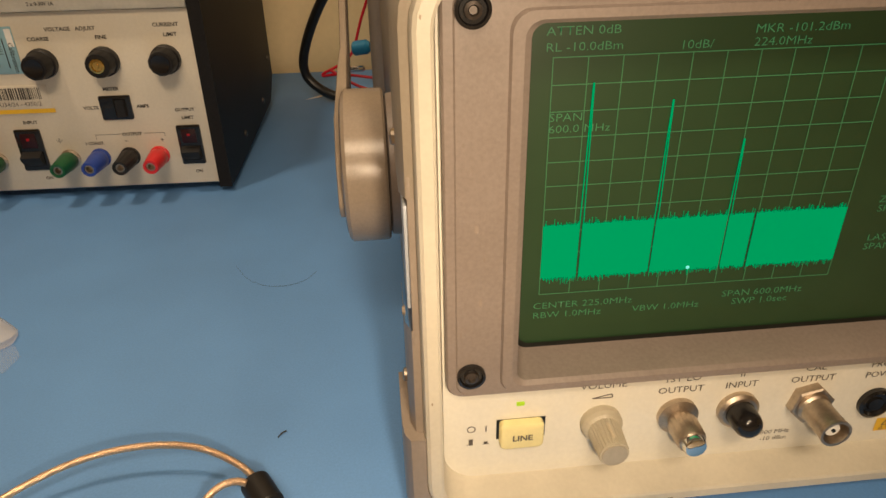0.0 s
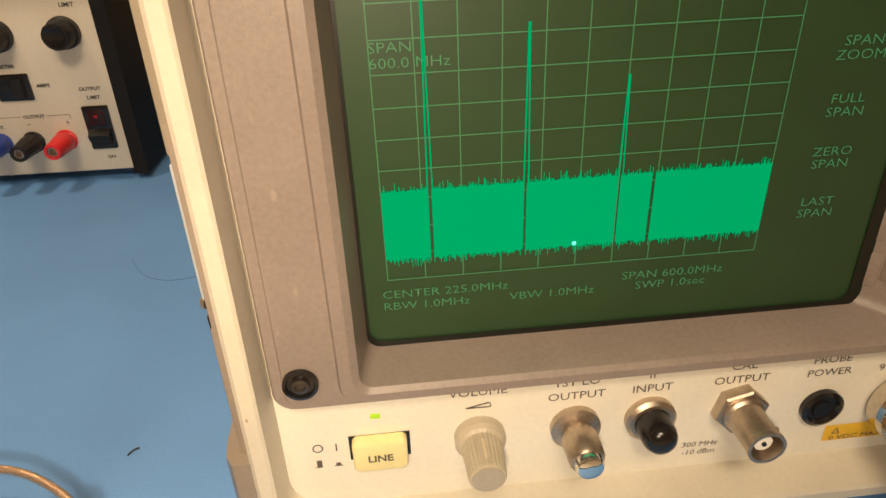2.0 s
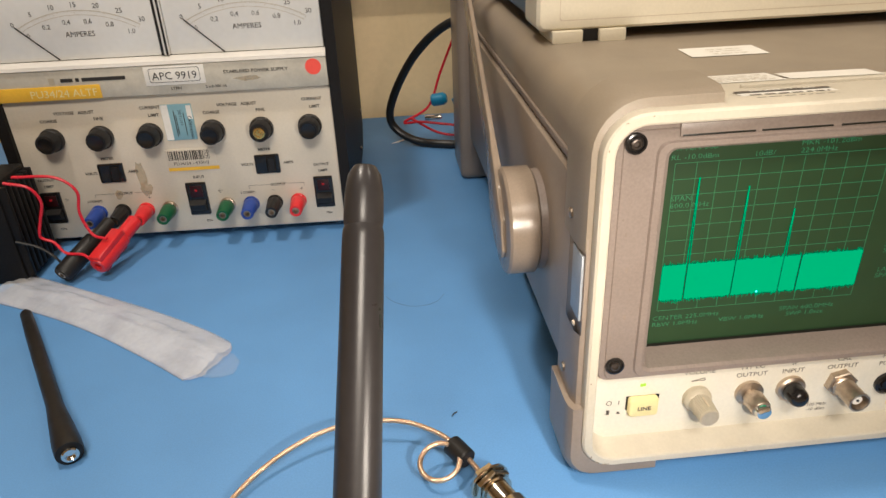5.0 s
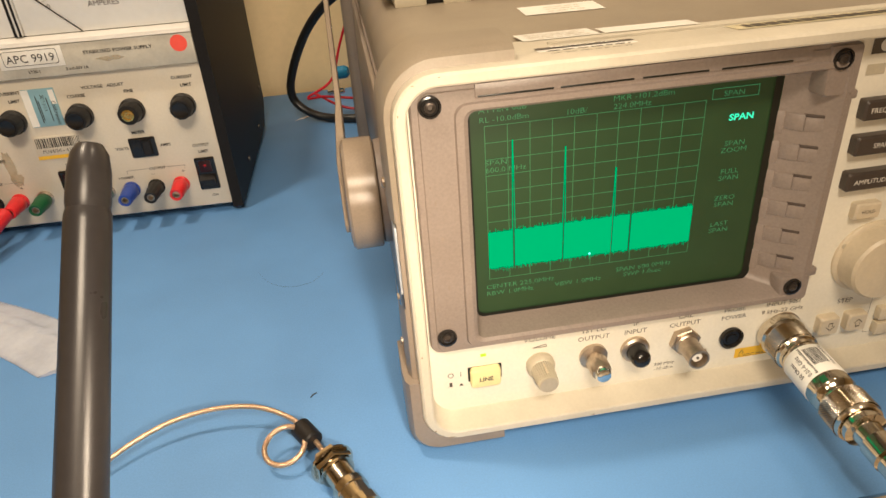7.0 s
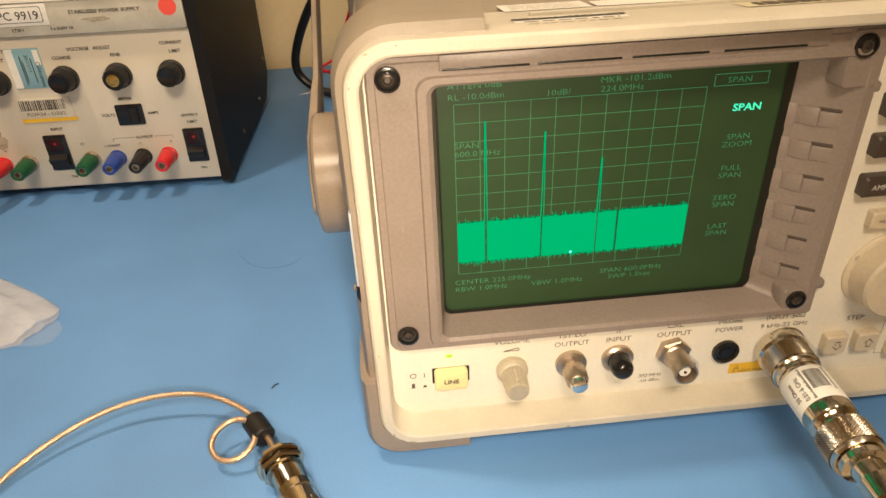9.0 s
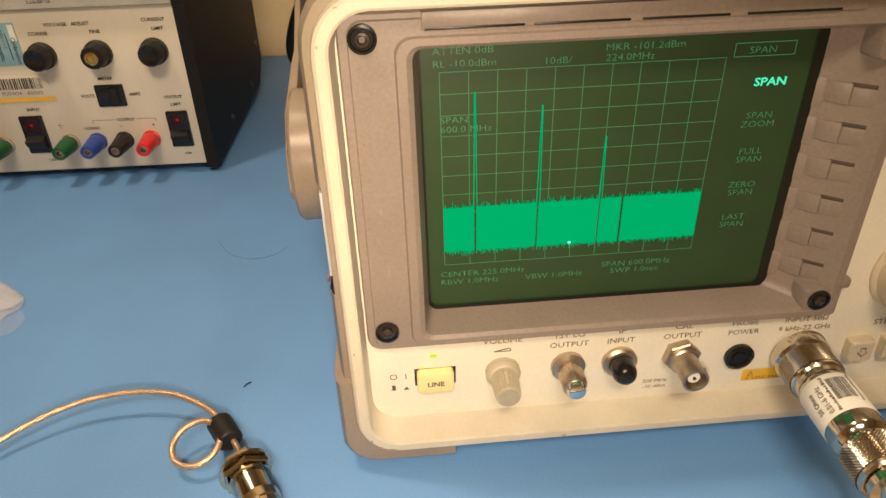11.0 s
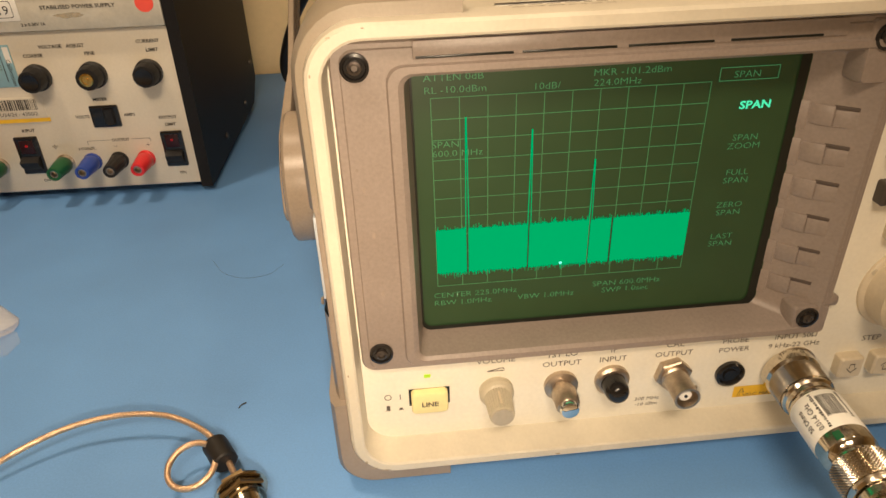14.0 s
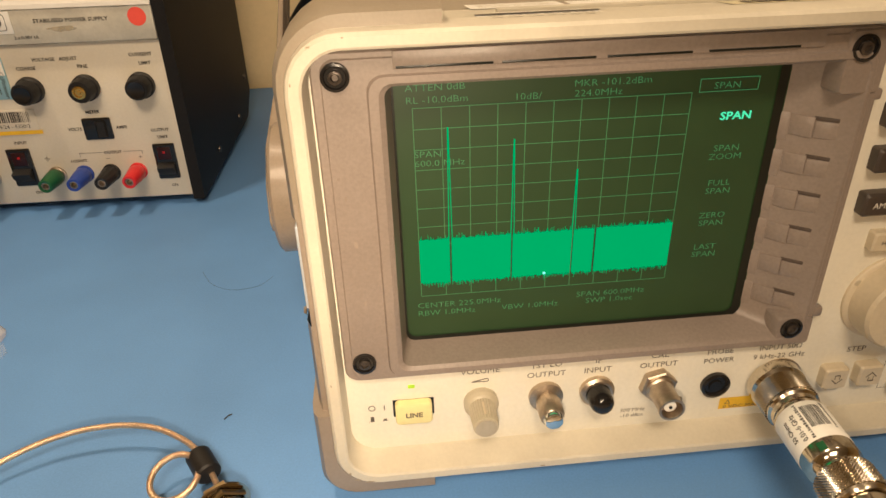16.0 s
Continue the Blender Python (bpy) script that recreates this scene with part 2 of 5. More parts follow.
def out_of_front(x, y, z):
    """A pose whose z axis points out of a front face, towards smaller y."""
    return pose(x, y, z, 90, 0, 0)


def aim(a, b):
    """A pose at a whose z axis points to b."""
    return Matrix.Translation(a) @ (Vector(b) - Vector(a)).to_track_quat("Z", "Y").to_matrix().to_4x4()


def spline(pts, steps=10):
    """Catmull-Rom points through pts."""
    p = [Vector(q) for q in pts]
    p = [2 * p[0] - p[1]] + p + [2 * p[-1] - p[-2]]
    out = []
    for i in range(1, len(p) - 2):
        for s in range(steps):
            t = s / steps
            out.append(0.5 * (2 * p[i] + (p[i + 1] - p[i - 1]) * t + (2 * p[i - 1] - 5 * p[i] + 4 * p[i + 1] - p[i + 2]) * t * t
                              + (3 * p[i] - p[i - 1] - 3 * p[i + 1] + p[i + 2]) * t ** 3))
    return out + [p[-2]]


def tube(pts, r, seg=10, steps=10, bm=None, radii=None, twist=0.0, lump=0.0):
    path = spline(pts, steps)
    bm = bm or bmesh.new()
    rows = []
    ref = Vector((0.13, 0.21, 1)).normalized()
    for i, p in enumerate(path):
        d = (path[min(i + 1, len(path) - 1)] - path[max(i - 1, 0)]).normalized()
        u = d.cross(ref)
        if u.length < 1e-3:
            u = d.cross(Vector((1, 0, 0)))
        u.normalize()
        v = d.cross(u)
        q = r if radii is None else radii[0] + (radii[1] - radii[0]) * i / (len(path) - 1)
        row = []
        for k in range(seg):
            a = 2 * math.pi * k / seg
            w = q * (1 + lump * math.cos(3 * a + twist * i))
            row.append(bm.verts.new(p + u * (w * math.cos(a)) + v * (w * math.sin(a))))
        rows.append(row)
    for a, b in zip(rows, rows[1:]):
        for k in range(seg):
            bm.faces.new((a[k], a[(k + 1) % seg], b[(k + 1) % seg], b[k]))
    bm.faces.new(rows[0])
    bm.faces.new(rows[-1])
    return bm


def letters(body, x, y, z, size, material, parent, name="lettering", align="CENTER", m=None, stretch=1.0, slant=0.0, bold=0.0, label=""):
    """Flat lettering on a front face, its base line at z."""
    cu = bpy.data.curves.new(name, "FONT")
    cu.body, cu.size, cu.align_x, cu.shear, cu.offset = body, size, align, slant, bold
    cu.resolution_u = 2
    tmp = bpy.data.objects.new(name, cu)
    scene.collection.objects.link(tmp)
    bpy.context.view_layer.update()
    me = bpy.data.meshes.new_from_object(tmp.evaluated_get(bpy.context.evaluated_depsgraph_get()))
    bpy.data.objects.remove(tmp)
    bpy.data.curves.remove(cu)
    me.transform((m if m else pose(x, y, z, 90, 0, 0)) @ Matrix.Diagonal((stretch, 1, 1, 1)))
    me.materials.clear()
    me.materials.append(material)
    ob = new(name, me)
    ob.parent = parent
    ob.matrix_parent_inverse = parent.matrix_world.inverted()
    if label:
        ob["label"] = label
    return ob


def plates(rects, y, bm=None):
    """Flat bars on a front face: (x0, x1, z0, z1) each."""
    bm = bm or bmesh.new()
    for x0, x1, z0, z1 in rects:
        bm.faces.new([bm.verts.new(p) for p in ((x0, y, z0), (x1, y, z0), (x1, y, z1), (x0, y, z1))])
    return bm


def bars_of_writing(x0, x1, z, h, y, seed, words=3):
    """Unreadable writing as plain bars, word by word."""
    rnd = random.Random(seed)
    cuts = sorted(rnd.uniform(0.15, 0.85) for _ in range(words - 1))
    edges = [0] + cuts + [1]
    gap = 0.04
    return plates([(x0 + (x1 - x0) * (a + gap / 2), x0 + (x1 - x0) * (b - gap / 2), z, z + h) for a, b in zip(edges, edges[1:]) if b - a > 2 * gap], y)


# ---- room ----
bench_mat = link("bench_mat", box(-1.4, 1.6, 0.103, 0.895, -0.003, 0.0, 0.0008), M_MAT)
tagged(bench_mat, "blue rubber antistatic mat covering the bench", "bench mat", kind="structure")
bench = link("bench_top", box(-1.4, 1.6, 0.1, 0.9, -0.04, -0.0031, 0.002), M_BEIGE)
tagged(bench, "beige laminate bench top under the blue mat", "bench", kind="structure")
tilt = pose(0, 0.1045, 0, 0, 0, -3.2)
edge = box(-1.4, 1.6, -0.50, -0.006, -0.045, 0.0, 0.002)
edge.transform(tilt)
edge_ob = link("bench_edge", edge, M_BEIGE)
tagged(edge_ob, "beige laminate ledge along the near side of the mat", "bench edge", kind="structure")
lip = box(-1.4, 1.6, -0.011, -0.0025, -0.02, 0.0022, 0.0012)
lip.transform(tilt)
tagged(link("bench_lip", lip, M_BEIGE_LT), "pale beige rounded edging strip beside the mat", "edging strip", kind="structure")
seam = box(-1.4, 1.6, -0.0024, 0.0006, -0.02, 0.0009, 0.0004)
seam.transform(tilt)
tagged(link("bench_seam", seam, M_CAB), "thin black rubber seal between mat and edging", "seal", kind="structure")
for name, b, m, lab in (("wall_north", (-2.2, 2.4, 0.9, 1.0, -0.9, 2.0), M_WALL, "plain cream painted wall behind the bench"),
                        ("wall_south", (-2.2, 2.4, -2.4, -2.3, -0.9, 2.0), M_WALL, "plain cream painted wall"),
                        ("wall_west", (-2.3, -2.2, -2.4, 1.0, -0.9, 2.0), M_WALL, "plain cream painted wall"),
                        ("wall_east", (2.4, 2.5, -2.4, 1.0, -0.9, 2.0), M_WALL, "plain cream painted wall"),
                        ("ceiling", (-2.3, 2.5, -2.4, 1.0, 2.0, 2.1), M_CEIL, "plain white ceiling"),
                        ("floor", (-2.3, 2.5, -2.4, 1.0, -1.0, -0.9), M_FLOOR, "plain grey floor")):
    tagged(link(name, box(*b), m), lab, name.split("_")[0], kind="structure")
tagged(link("trunking", box(-1.4, 1.6, 0.878, 0.9, 0.181, 0.30, 0.004), M_TRUNK), "pale grey trunking along the wall above the bench", "trunking", kind="structure")

# ---- spectrum analyser ----
AN = thing("spectrum_analyzer", "cream and taupe spectrum analyzer with lit green screen on blue mat", "spectrum analyzer", (0.19, 0.4, 0.0))
FX0, FX1, FZ0, FZ1 = 0.0240, 0.3615, 0.0103, 0.2112
YF, YP, YB, YG = 0.1735, 0.186, 0.1812, 0.1965


def grown(i, y, r, x0=FX0, x1=FX1, z0=FZ0, z1=FZ1):
    return rr(x0 + i, x1 - i, z0 + i, z1 - i, r, y, 7)


part("front_frame", loft([grown(0.0, 0.1865, 0.020), grown(0.0, 0.177, 0.020), grown(0.0006, 0.1745, 0.0194), grown(0.0018, YF, 0.018),
                          grown(0.0052, YF, 0.0148), grown(0.0061, 0.1741, 0.0139), rr(FX0 + 0.0078, FX1 - 0.0075, FZ0 + 0.0108, FZ1 - 0.0075, 0.0125, 0.1875, 7)], cap0=False, cap1=False), M_CREAM, AN,
     "cream painted cast frame with chipped corners")
part("front_panel", loft([rr(0.030, 0.356, 0.0175, 0.2055, 0.012, 0.190), rr(0.030, 0.356, 0.0175, 0.2055, 0.012, YP), rr(0.046, 0.2345, 0.0675, 0.198, 0.004, YP), rr(0.046, 0.2345, 0.0675, 0.198, 0.004, 0.190)], False, False), M_PANEL, AN, "cream printed front panel")

for x, z, w, h in ((0.0335, 0.0150, 0.0022, 0.0007), (0.0385, 0.0131, 0.0030, 0.0006), (0.0300, 0.0190, 0.0008, 0.0010), (0.0268, 0.1950, 0.0004, 0.0009), (0.0340, 0.2068, 0.0010, 0.0004), (0.0450, 0.2092, 0.0009, 0.0003), (0.0268, 0.0700, 0.0004, 0.0009), (0.1180, 0.0130, 0.0014, 0.0006)):
    rs = random.Random(int(x * 1e5) + 3)
    bm = bmesh.new()
    bm.faces.new([bm.verts.new((x + w * math.cos(t) * rs.uniform(0.4, 1.1), YF - 0.0002, z + h * math.sin(t) * rs.uniform(0.4, 1.1))) for t in np.linspace(0, 2 * math.pi, 12)[:-1]])
    part("paint_chip", bm, M_CHIP, AN, "small paint chip")

# cover, side straps, bumpers
cover = loft([rr(0.027, 0.359, 0.030, 0.2042, 0.020, y, 7) for y in (0.2, 0.66)])
part("cover", cover, M_TAUPE, AN, "taupe textured steel cover")
cap = loft([rr(0.0195, 0.3665, 0.0085, 0.2178, 0.026, 0.212, 7), rr(0.0195, 0.3665, 0.0085, 0.2178, 0.026, 0.1850, 7), rr(0.0213, 0.3647, 0.0103, 0.2155, 0.024, 0.1798, 7),
            rr(0.0250, 0.3610, 0.0140, 0.2108, 0.020, 0.1790, 7), rr(0.0250, 0.3610, 0.0140, 0.2108, 0.020, 0.212, 7)], cap0=False, cap1=False)
bmesh.ops.bisect_plane(cap, geom=cap.verts[:] + cap.edges[:] + cap.faces[:], plane_co=(0.0775, 0, 0), plane_no=(1, 0, 0), clear_outer=True)
upper = cap.copy()
bmesh.ops.bisect_plane(upper, geom=upper.verts[:] + upper.edges[:] + upper.faces[:], plane_co=(0, 0, 0.143), plane_no=(0, 0, -1), clear_outer=True)
part("corner_cap", upper, M_TAUPE, AN, "taupe plastic corner cap")
lower = cap.copy()
cap.free()
bmesh.ops.bisect_plane(lower, geom=lower.verts[:] + lower.edges[:] + lower.faces[:], plane_co=(0, 0, 0.096), plane_no=(0, 0, 1), clear_outer=True)
part("corner_cap", lower, M_TAUPE2, AN, "taupe plastic corner cap")
foot = loft([rr(0.0165, 0.3695, 0.0, 0.2, 0.016, 0.214, 7), rr(0.0165, 0.3695, 0.0002, 0.2, 0.016, 0.1850, 7), rr(0.0172, 0.3688, 0.0020, 0.2, 0.0155, 0.1790, 7), rr(0.0192, 0.3668, 0.0048, 0.2, 0.015, 0.1756, 7),
             rr(0.0243, 0.3617, 0.0106, 0.2, 0.019, 0.1752, 7), rr(0.0243, 0.3617, 0.0106, 0.2, 0.019, 0.214, 7), rr(0.0165, 0.3695, 0.0, 0.2, 0.016, 0.214, 7)], False, False)
for co, no in (((0, 0, 0.052), (0, 0, 1)), ((0.068, 0, 0), (1, 0, 0))):
    cut = bmesh.ops.bisect_plane(foot, geom=foot.verts[:] + foot.edges[:] + foot.faces[:], plane_co=co, plane_no=no, clear_outer=True)
    bmesh.ops.holes_fill(foot, edges=[e for e in foot.edges if e.is_boundary], sides=0)
part("foot", foot, M_TAUPE2, AN, "taupe plastic bumper foot")
part("foot", box(0.318, 0.37, 0.172, 0.205, 0.0, 0.05, 0.006), M_TAUPE2, AN, "taupe plastic bumper foot")
for x0, x1 in ((0.012, 0.052), (0.334, 0.374)):
    part("rear_foot", box(x0, x1, 0.628, 0.70, 0.0, 0.205, 0.008, 3), M_TAUPE2, AN, "taupe rear bumper post")
part("top_trim", loft([[(x, 0.1770, 0.2080), (x, 0.1770, 0.2112), (x, 0.1950, 0.2096), (x, 0.2260, 0.2068), (x, 0.2270, 0.2040), (x, 0.2270, 0.2000)] for x in (0.0780, 0.36)]), M_CREAM, AN, "cream top edge strip")
part("side_strap", box(0.0225, 0.028, 0.207, 0.62, 0.052, 0.168, 0.002), M_TAUPE2, AN, "smooth taupe side panel")
# groove not cut in: a browner strip holds its shade
part("side_groove_shade", box(0.0255, 0.0275, 0.205, 0.62, 0.170, 0.174, 0.0005), M_BROWN, AN, "darker strip painted for the shade of a groove")
part("latch_recess", box(0.0216, 0.0262, 0.1795, 0.2085, 0.090, 0.150, 0.0004), M_TAUPE2, AN, "taupe recess behind the latch")
part("latch_plate", box(0.0204, 0.0218, 0.1815, 0.1975, 0.1035, 0.1400, 0.0004), M_LATCH, AN, "pale blue-grey latch plate")
for z in (0.155, 0.062):
    part("screw", lathe([(0.0026, 0), (0.0026, 0.0012), (0.0014, 0.0018)], pose(0.0197, 0.200, z, 0, -90, 0), 12), M_DULLMETAL, AN)
part("screw", lathe([(0.0018, 0), (0.0014, 0.001)], pose(0.0197, 0.186, 0.1, 0, -90, 0), 10), M_DULLMETAL, AN)

# carrying handle
HY, HZ = 0.2850, 0.1120
handle = part("handle", lathe([(0.0325, 0.0), (0.0335, 0.001), (0.0335, 0.0165), (0.0320, 0.0180), (0.0290, 0.0188)], pose(0.0175, HY, HZ, 0, -90, 0), 48), M_HUB, AN, "taupe plastic handle hub")
part("hub_ring", lathe([(0.030, 0), (0.0305, 0.0025), (0.029, 0.006)], pose(0.0215, HY, HZ, 0, -90, 0), 40), M_STEEL, handle, "thin bright metal ring")
part("hub_base", lathe([(0.0315, 0), (0.031, 0.004), (0.028, 0.0055)], pose(0.0225, HY, HZ, 0, -90, 0), 40), M_BROWN, handle, "dark hub seat")
up = Vector((0, 0.835, 0.55)).normalized()
side = Vector((0, -up.z, up.y))


def arm(x0, x1, base):
    rows = []
    for s, w, dx in ((-0.024, 0.004, 0.0), (-0.010, 0.016, 0.0), (0.012, 0.020, 0.0), (0.050, 0.0135, 0.002), (0.06, 0.0115, 0.003), (0.30, 0.0105, 0.004)):
        c = Vector((0, HY, HZ)) + up * s
        rows.append([(x0 + dx, *(c + side * w).yz), (x0 + dx, *(c - side * w).yz), (x1 + dx * 0.3, *(c - side * w * 1.05).yz), (x1 + dx * 0.3, *(c + side * w * 1.05).yz)])
    bm = loft(rows)
    bmesh.ops.bevel(bm, geom=[e for e in bm.edges], offset=0.0012, segments=2, profile=0.5, affect="EDGES")
    return bm


part("arm", arm(-0.0040, 0.0018, 0), M_HUB, handle)
part("arm", arm(0.3945, 0.4025, 0), M_HUB, handle)
part("hub", lathe([(0.0325, 0.0), (0.0335, 0.001), (0.0335, 0.0165), (0.0320, 0.0200)], pose(0.3765, HY, HZ, 0, 90, 0), 40), M_HUB, handle)
g = Vector((0, HY, HZ)) + up * 0.30
part("grip", tube([(-0.002, g.y, g.z), (0.1, g.y + 0.004, g.z + 0.003), (0.29, g.y + 0.004, g.z + 0.003), (0.398, g.y, g.z)], 0.0105, 14), M_HUB, handle)

# screen bezel
bez = loft([rr(0.0325, 0.2380, 0.0642, 0.2030, 0.006, YP - 0.0004, 5), rr(0.0325, 0.2380, 0.0642, 0.2030, 0.006, 0.1826, 5), rr(0.0332, 0.2374, 0.0648, 0.2024, 0.0055, 0.1818, 5), rr(0.0358, 0.2365, 0.0652, 0.2008, 0.005, 0.1818, 5), rr(0.0363, 0.2360, 0.0656, 0.2003, 0.005, YB, 5),
            rr(0.0510, 0.2345, 0.0660, 0.1950, 0.006, YB, 5), rr(0.0517, 0.2335, 0.0664, 0.1944, 0.006, 0.1800, 5), rr(0.0550, 0.2322, 0.0690, 0.1920, 0.005, 0.1800, 5),
            rr(0.0570, 0.2305, 0.0704, 0.1908, 0.004, 0.1814, 5), rr(0.0598, 0.2105, 0.0736, 0.1890, 0.004, YG + 0.001, 5)], cap0=False, cap1=False)
bezel = part("screen_bezel", bez, M_BROWN, AN, "brown-grey moulded plastic screen bezel")
part("bezel_step", box(0.0605, 0.2120, 0.1805, 0.1825, 0.1966, 0.2028, 0.0004), M_BROWN, bezel)
part("bezel_tab", box(0.2345, 0.2412, 0.1815, 0.186, 0.0785, 0.0835, 0.0012), M_BROWN, bezel)
part("bezel_tab", box(0.2345, 0.2400, 0.1815, 0.186, 0.1755, 0.1800, 0.0012), M_BROWN, bezel)
for z0, z1, r in ((0.1785, 0.2020, 0.0018), (0.0652, 0.0802, 0.0018)):
    part("corner_pad", loft([rr(0.2200, 0.2372, z0, z1, r, 0.1905, 4), rr(0.2208, 0.2372, z0, z1, r, YB + 0.0006, 4), rr(0.2216, 0.2366, z0 + 0.0006, z1 - 0.0006, r, YB - 0.0007, 4)]), M_BROWN, bezel, "flat moulded corner")
for x0, x1 in ((0.0615, 0.0945), (0.0975, 0.1300), (0.1340, 0.1640), (0.1700, 0.2030)):
    # uncut slots: black bars carry the darkness inside them
    part("vent_slot_shade", box(x0, x1, 0.1801, 0.1815, 0.1969, 0.1977, 0.0001), M_CRTEDGE, bezel, "black bar for the shade in a vent slot")
for x, z in ((0.041, 0.195), (0.041, 0.0745), (0.2275, 0.1955), (0.2275, 0.0745)):
    # the screw hole's shade is given by a black ring
    s = part("screw", lathe([(0.0050, 0), (0.0049, 0.0013), (0.0040, 0.0015), (0.0036, 0.0006), (0.0026, 0.0006)], out_of_front(x, YB - 0.0002, z), 28), M_BLACKG, bezel, "black ring for the shaded hole round a screw")
    part("screw_head", lathe([(0.0026, 0.0), (0.0024, 0.0013), (0.0015, 0.0016), (0.0011, 0.0008)], out_of_front(x, YB - 0.0006, z), 16), M_DARKMETAL, s)
slope = Vector((0.2305 - 0.2105, 0.1814 - (YG + 0.001), 0)).normalized()
nrm = Vector((slope.y, -slope.x, 0))
basis = Matrix((slope, -nrm, Vector((0, 0, 1)))).transposed().to_4x4()


def on_slope(z, bm):
    """Set a mesh on the slanted inner wall, its origin at the height z."""
    bm.transform(Matrix.Translation(Vector((0.2105, YG + 0.001, z))) @ basis)
    return bm


def keycap(u0, u1, z0, z1, d0, d1):
    """A cap whose height over the wall goes from d0 to d1 along the slope."""
    bm = loft([[(u0, 0.002, z0), (u1, 0.002, z0), (u1, 0.002, z1), (u0, 0.002, z1)],
               [(u0, -d0, z0 + 0.0003), (u1, -d1, z0 + 0.0003), (u1, -d1, z1), (u0, -d0, z1)]])
    bmesh.ops.bevel(bm, geom=bm.edges[:], offset=0.0003, segments=2, profile=0.5, affect="EDGES")
    return bm


for i in range(6):
    z = 0.1637 - i * 0.01550
    k = part("softkey", on_slope(z, keycap(0.0052, 0.0136, -0.0042, 0.0042, 0.0003, 0.0011)), M_BROWN, bezel, "brown-grey soft key")
    part("softkey_rib", on_slope(z - 0.001, keycap(-0.0022, 0.0046, -0.0060, 0.0058, 0.0002, 0.0003)), M_BROWN, k)
    part("softkey_pad", on_slope(z, keycap(0.0139, 0.0218, -0.0042, 0.0028, 0.0006, 0.0001)), M_BROWN, k)
    # dark brown strip on the wall paints the shade of the slit
    part("softkey_slit_shade", on_slope(z, box(0.0130, 0.0218, -0.0003, 0.001, 0.0030, 0.0045, 0.0002)), M_SLITSHADE, k, "dark strip for the shade in the slit over the key")

for x, z, w, h in ((0.0425, 0.131, 0.0009, 0.0020), (0.0440, 0.104, 0.0008, 0.0018), (0.0385, 0.158, 0.0007, 0.0007), (0.0405, 0.150, 0.0006, 0.0014), (0.0450, 0.120, 0.0005, 0.0010), (0.0375, 0.092, 0.0005, 0.0012), (0.1100, 0.2005, 0.0012, 0.0004), (0.1600, 0.2012, 0.0009, 0.0004)):
    rs = random.Random(int(x * 1e5))
    bm = bmesh.new()
    bm.faces.new([bm.verts.new((x + w * math.cos(t) * rs.uniform(0.5, 1.1), (YB if z < 0.19 else 0.1805) - 0.0002, z + h * math.sin(t) * rs.uniform(0.5, 1.1))) for t in np.linspace(0, 2 * math.pi, 11)[:-1]])
    part("scuff", bm, M_SCUFF, bezel, "pale scuff mark")

# cathode ray tube
crt = part("screen", box(0.0555, 0.2118, YG, YG + 0.004, 0.0710, 0.1945, 0.0), M_CRT, AN, "dark green cathode ray tube face")
part("tube_surround", loft([rr(0.0570, 0.2110, 0.0725, 0.1930, 0.005, YG - 0.0006, 6), rr(0.0604, 0.2072, 0.0752, 0.1915, 0.004, YG - 0.0006, 6)], False, False), M_CRTEDGE, crt, "black edge of the tube")
GX0, GX1, GZ0, GZ1 = 0.0670, 0.1735, 0.0958, 0.1780
YT = YG - 0.0004
dx, dz = (GX1 - GX0) / 10, (GZ1 - GZ0) / 10
W = 0.00016
for i in range(11):
    part("graticule_line", plates([(GX0 + i * dx - W, GX0 + i * dx + W, GZ0, GZ1)], YT), M_GRAT, crt)
    part("graticule_line", plates([(GX0, GX1, GZ0 + i * dz - W, GZ0 + i * dz + W)], YT - 0.0001), M_GRAT, crt)
rnd = random.Random(7)
cols, slits = [], (0.121, 0.361, 0.601, 0.690)
N = 520
for i in range(N):
    f = (i + 0.5) / N
    if min(abs(f - s) for s in slits) < 0.0034:
        continue
    top = 0.1225 + 0.0008 * rnd.random() + (0.0022 * rnd.random() ** 6)
    low = 0.1026 - 0.0010 * rnd.random() - 0.0022 * rnd.random() ** 4
    cols.append((GX0 + (GX1 - GX0) * i / N, GX0 + (GX1 - GX0) * (i + 1) / N, low, top))
tagged(part("noise_trace", plates(cols, YT - 0.0002), M_TRACE, crt, "solid lit green band of noise"), kind="stuff")
peaks = bmesh.new()
for f, h in ((0.121, 0.095), (0.361, 0.172), (0.601, 0.342)):
    x, top = GX0 + f * (GX1 - GX0), GZ1 - h * (GZ1 - GZ0)
    for sgn, low in ((-1, 0.1032), (1, 0.1226)):
        pts = [(x + sgn * 0.00075 - 0.00018, YT - 0.0003, low), (x + sgn * 0.00075 + 0.00018, YT - 0.0003, low), (x + sgn * 0.00012 + 0.00022, YT - 0.0003, top), (x + sgn * 0.00012 - 0.00022, YT - 0.0003, top)]
        peaks.faces.new([peaks.verts.new(p) for p in pts])
part("peak_trace", peaks, M_TRACE, crt, "thin lit green signal peaks")
part("marker_spot", lathe([(0.0007, 0), (0.0005, 0.0002)], out_of_front(0.1196, YT - 0.0003, 0.1030), 12), M_DOT, crt, "small bright cyan marker spot")
